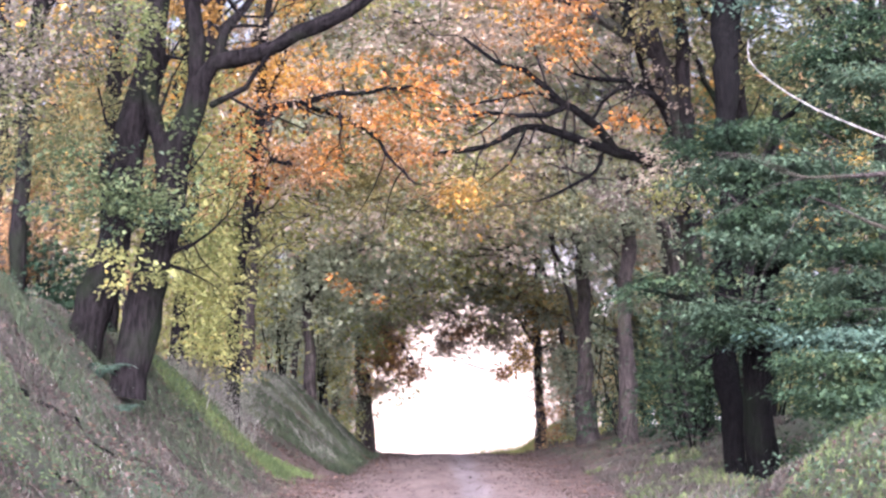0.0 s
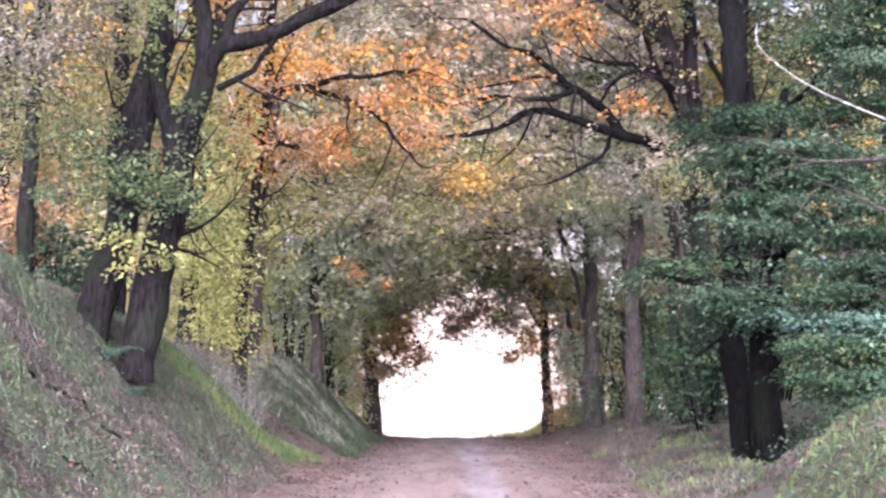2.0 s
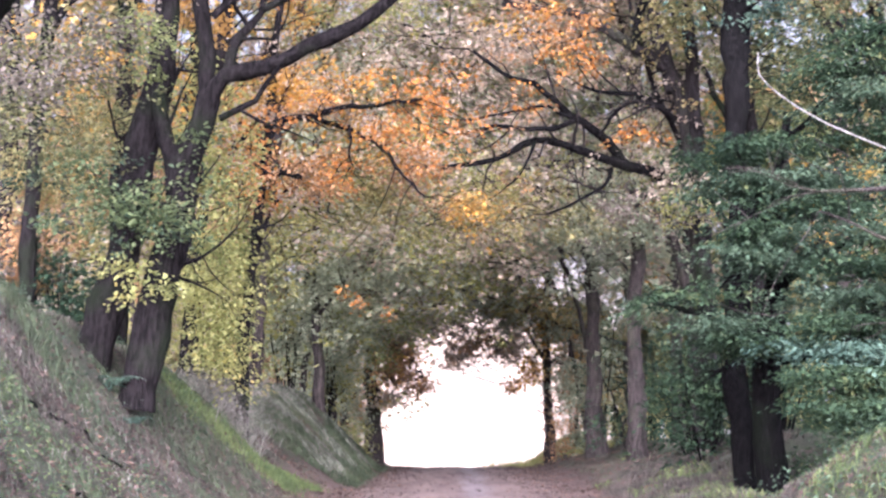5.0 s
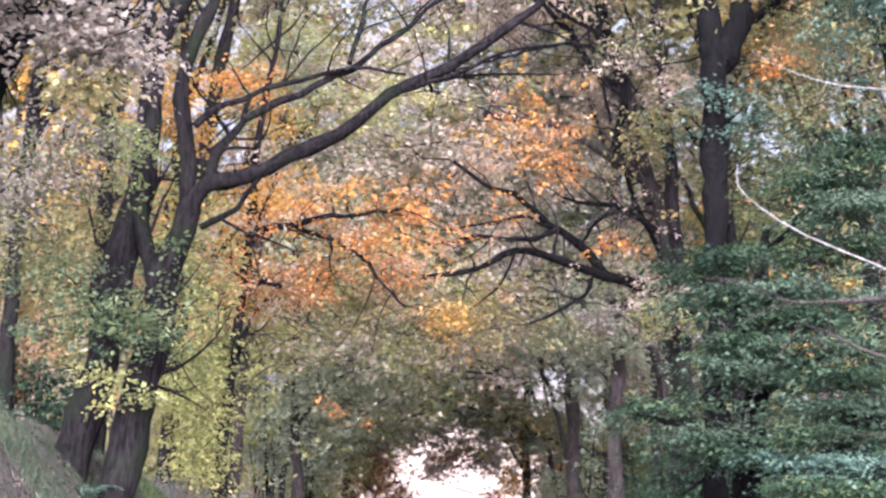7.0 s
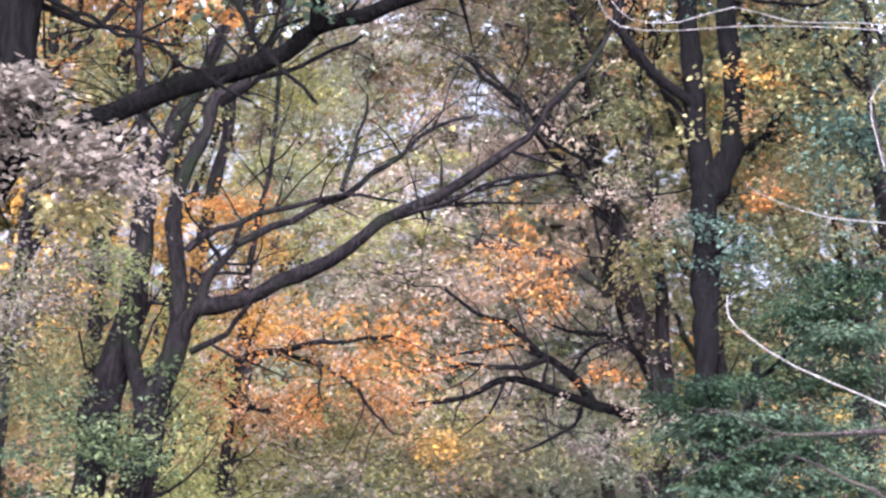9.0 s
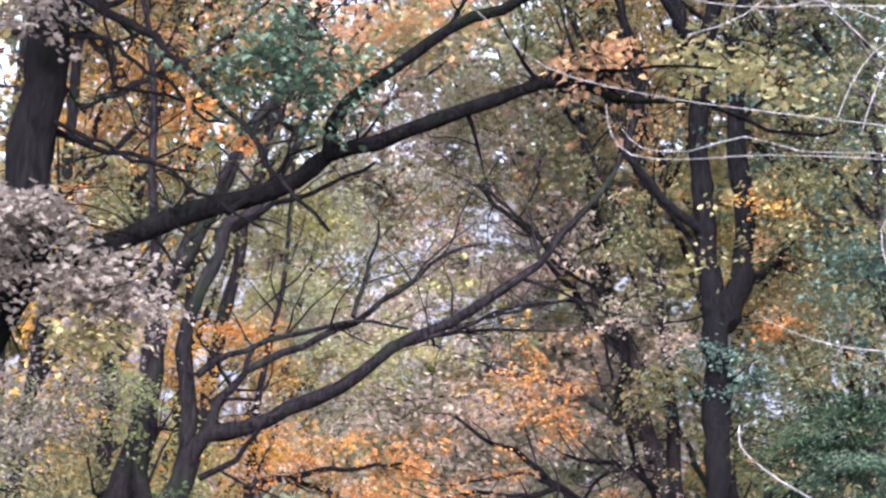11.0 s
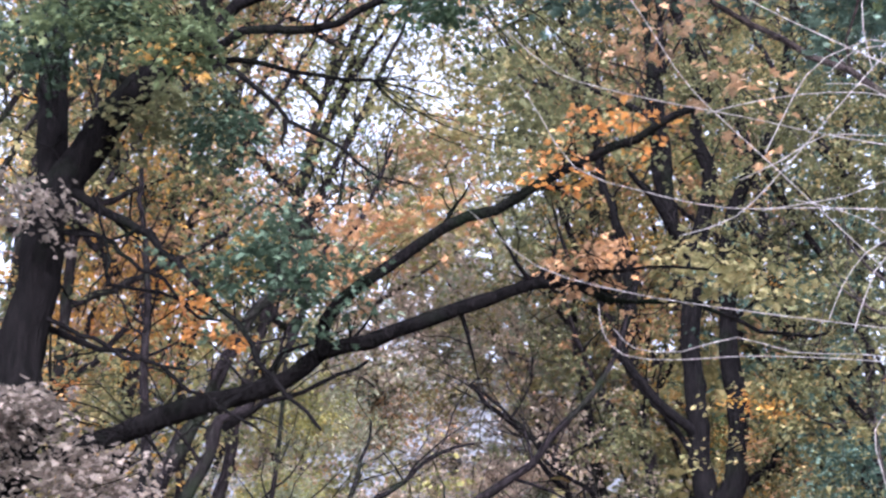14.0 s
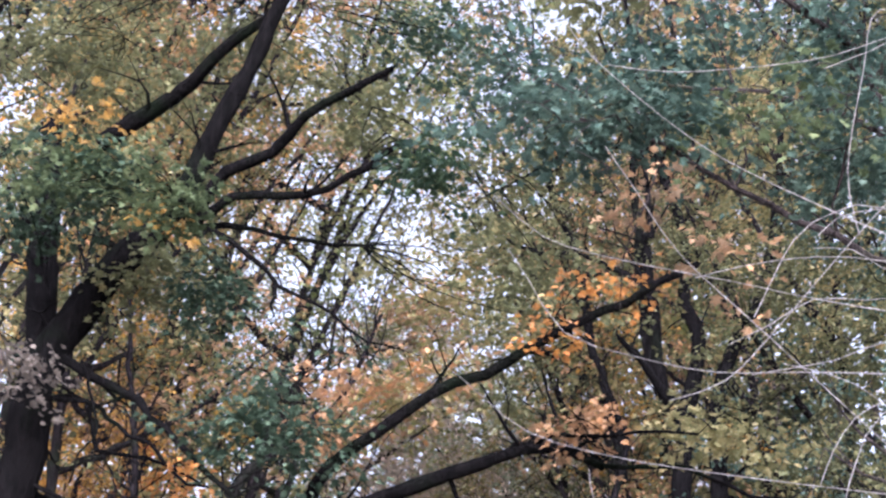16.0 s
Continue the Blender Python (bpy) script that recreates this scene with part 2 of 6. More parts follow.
xs = np.concatenate([-np.geomspace(2500, 14, 16), np.arange(-12, 12.01, 0.22), np.geomspace(14, 2500, 16)])
ys = np.concatenate([[-400, -100, -30, -10, 0, 6, 12], np.arange(16, 80, 0.3), np.geomspace(80, 3000, 26)])
ground = tagged(new("ground", grid_mesh("ground", xs, ys)), "sunken dirt lane with leaf litter between grassy banks", "ground", kind="structure")
ground.data.materials.append(ground_material())

# ---- tree building ----
rng = np.random.default_rng(7)


def reseed(x, y=0.0):
    """Each thing grows from a seed of its own, taken from its place."""
    global rng
    rng = np.random.default_rng(int(abs(x) * 1000) * 7919 + int(abs(y) * 1000) + (3 if x < 0 else 5))


def part(name, me, mat, parent, label="", kind=""):
    ob = new(name, me)
    me.materials.append(mat)
    ob.parent = parent
    return tagged(ob, label, kind=kind)


def curve_through(points, step):
    """A smooth run of (x, y, z, r) rows through the given ones."""
    P = np.array(points, float)
    Q = np.vstack([2 * P[0] - P[1], P, 2 * P[-1] - P[-2]])
    out = []
    for i in range(1, len(Q) - 2):
        k = max(2, int(np.linalg.norm(Q[i + 1, :3] - Q[i, :3]) / step))
        for u in np.arange(k) / k:
            a, b, c, d = Q[i - 1:i + 3]
            out.append(0.5 * (2 * b + (c - a) * u + (2 * a - 5 * b + 4 * c - d) * u * u + (3 * b - a - 3 * c + d) * u ** 3))
    out.append(P[-1])
    return np.array(out)


def tube(rows, sides, wobble=0.0):
    """Vertices and quads of a tapered tube along (x, y, z, r) rows."""
    c, r = rows[:, :3], np.maximum(rows[:, 3], 0.0007)
    t = np.gradient(c, axis=0)
    t /= np.linalg.norm(t, axis=1)[:, None] + 1e-9
    ref = np.where(np.abs(t[:, 1:2]) < 0.9, [[0.0, 1, 0]], [[1.0, 0, 0]])
    u = np.cross(t, ref)
    u /= np.linalg.norm(u, axis=1)[:, None] + 1e-9
    v = np.cross(t, u)
    a = np.arange(sides) / sides * 2 * np.pi
    n = len(rows)
    ring = np.cos(a)[None, :, None] * u[:, None] + np.sin(a)[None, :, None] * v[:, None]
    rr = r[:, None] * (1 + wobble * rng.normal(0, 1, (n, sides)))
    co = (c[:, None] + ring * rr[..., None]).reshape(-1, 3)
    i = (np.arange(n - 1)[:, None] * sides + np.arange(sides)[None])
    j = (np.arange(n - 1)[:, None] * sides + (np.arange(sides)[None] + 1) % sides)
    return co, np.stack([i, j, j + sides, i + sides], -1).reshape(-1, 4)


def join(pieces):
    co, fa, k = [], [], 0
    for c, f in pieces:
        co.append(c)
        fa.append(f + k)
        k += len(c)
    return np.vstack(co), np.vstack(fa)


def unit(v):
    return v / (np.linalg.norm(v, axis=-1, keepdims=True) + 1e-9)


LOBES = [(0.0, 0.03), (0.12, 0.16), (0.26, 0.5), (0.37, 0.2), (0.62, 0.46), (0.68, 0.16), (1.0, 0.0)]


def leaf_arrays(pos, ahead, up, size, slim=0.58, simple=False, lobed=False):
    """Folded, pointed leaves: six vertices and two quads each, or four vertices where they are far off.
    Lobed ones, as of oak and maple, are a fan of triangles round the midrib."""
    n = len(pos)
    side = unit(np.cross(ahead, up))
    up = np.cross(side, ahead)
    s = size[:, None]
    fold = rng.uniform(0.05, 0.3, (n, 1))
    w = s * slim * rng.uniform(0.8, 1.2, (n, 1))
    bend = rng.uniform(-0.25, 0.1, (n, 1)) * s
    if lobed:
        rim = LOBES + [(a, -b) for a, b in LOBES[-2::-1]]
        w = w * 1.5
        v = np.stack([pos + ahead * s * 0.42] + [pos + ahead * s * a + side * w * b + up * (w * fold * abs(b) * 1.6 + bend * a * a) for a, b in rim], 1)
        k = len(rim)
        fan = np.array([[0, 1 + i, 1 + (i + 1) % k] for i in range(k)])
        return v.reshape(-1, 3), (np.arange(n)[:, None, None] * (k + 1) + fan[None]).reshape(-1, 3)
    if simple:
        v = np.stack([pos, pos + ahead * s * 0.5 - side * w * 0.6 + up * w * fold, pos + ahead * s + up * bend, pos + ahead * s * 0.5 + side * w * 0.6 + up * w * fold], 1)
        return v.reshape(-1, 3), np.arange(n * 4).reshape(n, 4)
    v = np.empty((n, 6, 3))
    v[:, 0] = pos
    v[:, 1] = pos + ahead * s * 0.3 - side * w * 0.42 + up * w * fold
    v[:, 2] = pos + ahead * s * 0.68 - side * w * 0.5 + up * (w * fold + bend * 0.5)
    v[:, 3] = pos + ahead * s + up * bend
    v[:, 4] = pos + ahead * s * 0.68 + side * w * 0.5 + up * (w * fold + bend * 0.5)
    v[:, 5] = pos + ahead * s * 0.3 + side * w * 0.42 + up * w * fold
    b = np.arange(n)[:, None] * 6
    f = np.concatenate([b + [[0, 1, 2, 3]], b + [[0, 3, 4, 5]]])
    return v.reshape(-1, 3), f


def sprays(centres, spread, count, size, flat=0.35, droop=0.25, simple=False, lobed=False):
    """Leaves in flat fans round each spray centre."""
    k = len(centres)
    n = k * count
    own = np.repeat(np.arange(k), count)
    az = rng.uniform(0, 2 * np.pi, k)
    tilt = rng.normal(0, 0.35 if flat > 0.2 else 0.2, (k, 2))
    rad = spread * np.sqrt(rng.uniform(0, 1, n)) * rng.uniform(0.6, 1.3, k)[own]
    an = rng.uniform(0, 2 * np.pi, n)
    dx, dy = rad * np.cos(an) * 1.35, rad * np.sin(an) * 0.75
    ca, sa = np.cos(az)[own], np.sin(az)[own]
    x, y = ca * dx - sa * dy, sa * dx + ca * dy
    z = tilt[own, 0] * x + tilt[own, 1] * y - droop * rad * rad / max(spread, 0.01) + rng.normal(0, flat * spread * 0.5, n)
    pos = centres[own] + np.stack([x, y, z], -1)
    out = np.arctan2(y, x) + rng.normal(0, 0.7, n)
    loose = 0.45 if flat > 0.2 else 0.26
    ahead = unit(np.stack([np.cos(out), np.sin(out), rng.normal(-0.35, loose * 0.9, n)], -1))
    up = unit(np.stack([rng.normal(0, loose, n), rng.normal(0, loose, n), np.ones(n)], -1))
    return leaf_arrays(pos, ahead, up, size * rng.uniform(0.65, 1.25, n), simple=simple, lobed=lobed)


def tree(name, label, bark, limbs, clumps, leaf=0.1, per=24, simple=False, puff=0.36, fine=3, every=2, flat=0.35, twigs=0, twig_len=1.3, category="tree", crook=0.5, lobed=False, limb_bark=None, droop=0.25, group="trees along the lane"):
    """limbs: rows of (part name, [(x, y, z, r), ...]); clumps: (palette, x, y, z, half width, half depth, half height, sprays).
    twigs: side shoots grown on each metre of limb."""
    base = limbs[0][1][0]
    reseed(base[0], base[1])
    top = tagged(new(name), label, category, group)
    top.location = base[:3]
    o = np.array(base[:3])
    spine, shoots = [], []
    for what, pts in limbs:
        rows = curve_through(pts, 0.25)
        if base[1] < 10:
            rows = curve_through(pts, 0.05)
        thick = rows[:, 3].max()
        if thick < 0.12 and base[1] > 10:
            rows[1:-1, :3] += rng.normal(0, 0.02, (len(rows) - 2, 3))
        elif base[1] > 10 and len(rows) > 6:
            bend = rng.normal(0, 0.16, (len(rows), 3)) * rows[:, 3:4]
            rows[2:-1, :3] += (bend[2:-1] + bend[1:-2] + bend[3:]) * 0.6
            rows[1:-1, 3] *= 1 + rng.normal(0, 0.07, len(rows) - 2)
        if what == "trunk" and pts is limbs[0][1]:
            foot = np.exp(-np.arange(len(rows)) * 0.25 / 0.45)
            rows[:, 3] *= 1 + 0.25 * foot
            rows = np.vstack([rows[:1] - [0, 0, 0.6, 0], rows])
        c, f = tube(rows, 14 if thick > 0.15 else 8, 0.06)
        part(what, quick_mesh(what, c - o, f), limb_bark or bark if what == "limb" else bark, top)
        spine.append(rows)
        L = np.linalg.norm(np.diff(rows[:, :3], axis=0), axis=1).sum()
        if twigs:
            for _ in range(rng.poisson(L * twigs)):
                i = rng.integers(len(rows) // 4, len(rows))
                shoots.append((rows[i, :3], rows[min(i + 1, len(rows) - 1), :3] - rows[i - 1, :3], min(rows[i, 3] * 0.5, 0.03), twig_len * rng.uniform(0.5, 1.3)))
    pieces, grown = [], []
    level = 0
    while shoots and level < fine:
        nxt = []
        for p, d, r, ln in shoots:
            d = unit(unit(d) * 0.5 + rng.normal(0, 0.6, 3) + [0, 0, 0.25])
            k = 6 if level == 0 else 4
            steps = np.cumsum(rng.normal(0, crook * 0.35, (k, 3)), axis=0) + d
            way = np.cumsum(unit(steps) * ln / k, axis=0)
            rows = np.c_[np.vstack([p, p + way]), np.linspace(r, min(0.004, r * 0.6), k + 1)]
            pieces.append(tube(rows, 4 if level == 0 else 3))
            grown.append(rows)
            if level < fine - 1:
                for _ in range(rng.integers(2, 4)):
                    i = rng.integers(2, k + 1)
                    nxt.append((rows[i, :3], rows[i, :3] - rows[i - 1, :3], max(rows[i, 3] * 0.7, min(0.005, r)), ln * rng.uniform(0.35, 0.7)))
        shoots, level = nxt, level + 1
    spine = np.vstack(spine + grown[:])
    thin = spine[spine[:, 3] < 0.08]
    spine = thin if len(thin) > 20 else spine
    by_palette = {}
    for pal, x, y, z, a, b, c, count in clumps:
        q = rng.normal(0, 1, (count * 3, 3))
        q = np.clip(q * 0.55, -1.5, 1.5) * [a, b, c] + [x, y, z]
        keep = np.array([noise.noise(Vector(v) * 0.9) for v in q]) > -0.12
        by_palette.setdefault(pal, []).append(q[keep][:count])
    for pal, qs in by_palette.items():
        q = np.vstack(qs)
        for v in q[::every]:
            dist = np.linalg.norm((spine[:, :3] - v) * [1, 1, 1.4], axis=1)
            i = np.argmin(dist)
            if 0.25 < dist[i] < 2.2:
                s = spine[i]
                mid = (s[:3] + v) / 2 + rng.normal(0, 0.12, 3) * dist[i] + [0, 0, 0.1 * dist[i]]
                rows = curve_through([(*s[:3], min(s[3] * 0.5, 0.008 + 0.004 * dist[i])), (*mid, 0.008), (*v, 0.004)], 0.3)
                pieces.append(tube(rows, 3))
        c, f = sprays(q, puff, per, leaf, flat, droop, simple=simple, lobed=lobed)
        part("crown", quick_mesh("crown", c - o, f, False), LEAF[pal], top, kind="stuff")
    if pieces:
        c, f = join(pieces)
        part("brushwood", quick_mesh("brushwood", c - o, f), bark, top, kind="stuff")
    return top


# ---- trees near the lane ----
tree("oak_tree", "twin-trunked oak leaning from the grassy bank, ivy on its bark", shaded_oak_bark, [
    ("trunk", [(-5.06, 27, 2.4, 0.262), (-4.97, 27.04, 3.0, 0.25), (-4.82, 27.08, 3.75, 0.242), (-4.47, 27.17, 5.05, 0.232), (-4.3, 27.25, 6.05, 0.22), (-4.15, 27.33, 6.85, 0.2), (-4.09, 27.42, 7.6, 0.182), (-4.05, 27.5, 8.27, 0.166)]),
    ("trunk", [(-3.72, 26.6, 5.35, 0.13), (-3.86, 26.75, 5.85, 0.125), (-4.0, 26.95, 6.4, 0.115), (-4.1, 27.2, 7.0, 0.1)]),
    ("limb", [(-4.05, 27.5, 8.23, 0.165), (-3.98, 27.69, 9.16, 0.148), (-3.75, 27.88, 9.83, 0.132), (-3.32, 28.06, 10.77, 0.116), (-3.04, 28.25, 11.65, 0.099), (-2.66, 28.44, 12.42, 0.082), (-1.92, 28.62, 12.99, 0.064), (-1.26, 28.81, 13.96, 0.046), (-0.77, 29, 15.35, 0.028)]),
    ("limb", [(-4.1, 27.5, 8.94, 0.090), (-4.15, 27.75, 9.86, 0.081), (-4.28, 28, 10.9, 0.071), (-4.37, 28.25, 12.16, 0.061), (-4.54, 28.5, 13.23, 0.050), (-4.79, 28.75, 15.09, 0.040), (-4.9, 29, 17.92, 0.029)]),
    ("trunk", [(-4.24, 26.5, 2.32, 0.276), (-4.08, 26.5, 3.3, 0.253), (-3.8, 26.5, 4.4, 0.231), (-3.71, 26.5, 5.17, 0.208), (-3.54, 26.5, 5.94, 0.186), (-3.32, 26.5, 6.57, 0.163)]),
    ("trunk", [(-3.37, 26.5, 6.41, 0.147), (-3.33, 26.55, 6.89, 0.136), (-3.39, 26.59, 7.37, 0.125), (-3.49, 26.64, 8.07, 0.114), (-3.35, 26.68, 8.74, 0.103), (-3.07, 26.73, 9.5, 0.092), (-2.99, 26.77, 10.02, 0.081), (-2.65, 26.82, 10.17, 0.069), (-2.07, 26.86, 11.23, 0.057), (-1.8, 26.91, 12.22, 0.046), (-1.51, 26.95, 13.15, 0.034), (-1.4, 27, 14.38, 0.021)]),
    ("limb", [(-3.37, 26.5, 6.37, 0.132), (-3.09, 26.38, 6.81, 0.122), (-2.48, 26.25, 6.94, 0.113), (-1.94, 26.12, 7.2, 0.103), (-1.26, 26, 7.46, 0.094), (-0.59, 25.88, 7.99, 0.085), (0.16, 25.75, 8.33, 0.076), (0.76, 25.62, 8.71, 0.067), (1.36, 25.5, 9.12, 0.058), (1.65, 25.38, 9.52, 0.049), (2.17, 25.25, 10.06, 0.041), (2.43, 25.12, 10.5, 0.032), (2.61, 25, 11.1, 0.023)]),
    ("limb", [(-3.07, 26.5, 6.86, 0.093), (-2.98, 26.83, 7.41, 0.074), (-2.72, 27.17, 7.89, 0.053), (-2.61, 27.5, 8.35, 0.032)]),
    ("limb", [(-2.61, 26.5, 7.78, 0.062), (-1.64, 26.8, 8.32, 0.055), (-0.95, 27.1, 8.82, 0.047), (-0.41, 27.4, 9.34, 0.038), (0.07, 27.7, 9.86, 0.030), (0.65, 28, 10.14, 0.021)]),
    ("limb", [(-3.27, 26.5, 7.69, 0.055), (-2.87, 26.62, 8, 0.046), (-1.88, 26.75, 8.42, 0.038), (-1.18, 26.88, 8.64, 0.029), (-0.39, 27, 8.56, 0.020)]),
    ("limb", [(-1.19, 27, 8.71, 0.040), (-0.99, 27.5, 9.69, 0.029), (-0.9, 28, 10.45, 0.017)]),
    ("limb", [(-3.15, 26.5, 6.28, 0.054), (-2.69, 26.27, 6.51, 0.042), (-2.38, 26.03, 6.82, 0.030), (-2.21, 25.8, 6.97, 0.019)]),
    ("limb", [(-0.59, 26, 8.02, 0.038), (0.24, 25.67, 8.19, 0.030), (0.98, 25.33, 8.47, 0.023), (1.71, 25, 8.48, 0.015)]),
], [
    ("verge", -4.28, 25, 4.97, 0.88, 0.44, 0.5, 26),
    ("fresh", -4.48, 25.3, 5.08, 0.89, 0.41, 0.52, 14),
    ("verge", -3.78, 25.2, 4.68, 0.42, 0.4, 0.3, 16),
    ("yellow", -4.13, 25.3, 4.02, 0.66, 0.4, 0.29, 16),
    ("yellow", -3.65, 28.5, 5.69, 0.5, 0.4, 1.24, 44),
    ("verge", -3.66, 26, 5.75, 0.26, 0.4, 0.4, 14),
    ("light", -4.12, 26.3, 7.23, 0.35, 0.4, 0.62, 8),
    ("gold", -3.88, 28.5, 8.01, 0.42, 0.4, 1.01, 40),
    ("orange", -2.8, 28, 8.85, 0.33, 0.4, 0.25, 10),
    ("pale", -4.72, 24.8, 6.7, 0.81, 0.53, 0.66, 40),
    ("moss", -4.81, 25, 6.45, 0.81, 0.53, 0.67, 18),
    ("moss", -5.12, 25.5, 6.08, 0.68, 0.42, 0.53, 36),
    ("light", -4.11, 26, 7.43, 0.39, 0.4, 0.46, 8),
    ("pink", -4.06, 25.5, 8.4, 0.38, 0.4, 0.46, 14),
    ("moss", -6.38, 30, 7.49, 0.98, 0.79, 0.98, 60),
    ("olive", -6.56, 31, 6.05, 0.82, 0.66, 0.82, 50),
    ("rust", -6.63, 31, 4.88, 0.64, 0.44, 0.55, 34),
    ("gold", -6.06, 31, 7.96, 0.55, 0.44, 0.55, 20),
    ("olive", -5.96, 32, 7.22, 0.85, 0.6, 0.76, 50),
    ("gold", -6.2, 31, 13.19, 0.96, 0.54, 0.67, 28),
    ("orange", -5.18, 31, 12.42, 0.76, 0.4, 0.47, 12),
    ("gold", -5.02, 31, 13.84, 0.87, 0.46, 0.58, 22),
    ("orange", -4.22, 31, 13.25, 0.48, 0.4, 0.38, 7),
    ("gold", -5.55, 32, 16.28, 0.81, 0.65, 0.92, 22),
    ("orange", -6.06, 30, 11.56, 0.46, 0.4, 0.37, 8),
    ("yellow", -3.01, 40, 14.66, 1.33, 0.77, 0.96, 70),
    ("mist", -2.19, 41, 14.25, 1.47, 0.79, 0.98, 60),
    ("yellow", -3.32, 38, 12.23, 0.91, 0.54, 0.68, 40),
    ("mist", -3.2, 37.5, 11.23, 1.22, 0.8, 1, 60),
    ("gold", -3.61, 36.5, 10.41, 0.86, 0.43, 0.54, 20),
    ("yellow", -1.45, 38, 11.19, 1.46, 0.54, 0.67, 50),
    ("pink", -1.97, 39, 12.01, 1.85, 0.83, 1.04, 80),
], twigs=1.5, twig_len=1.6, leaf=0.08, per=36)

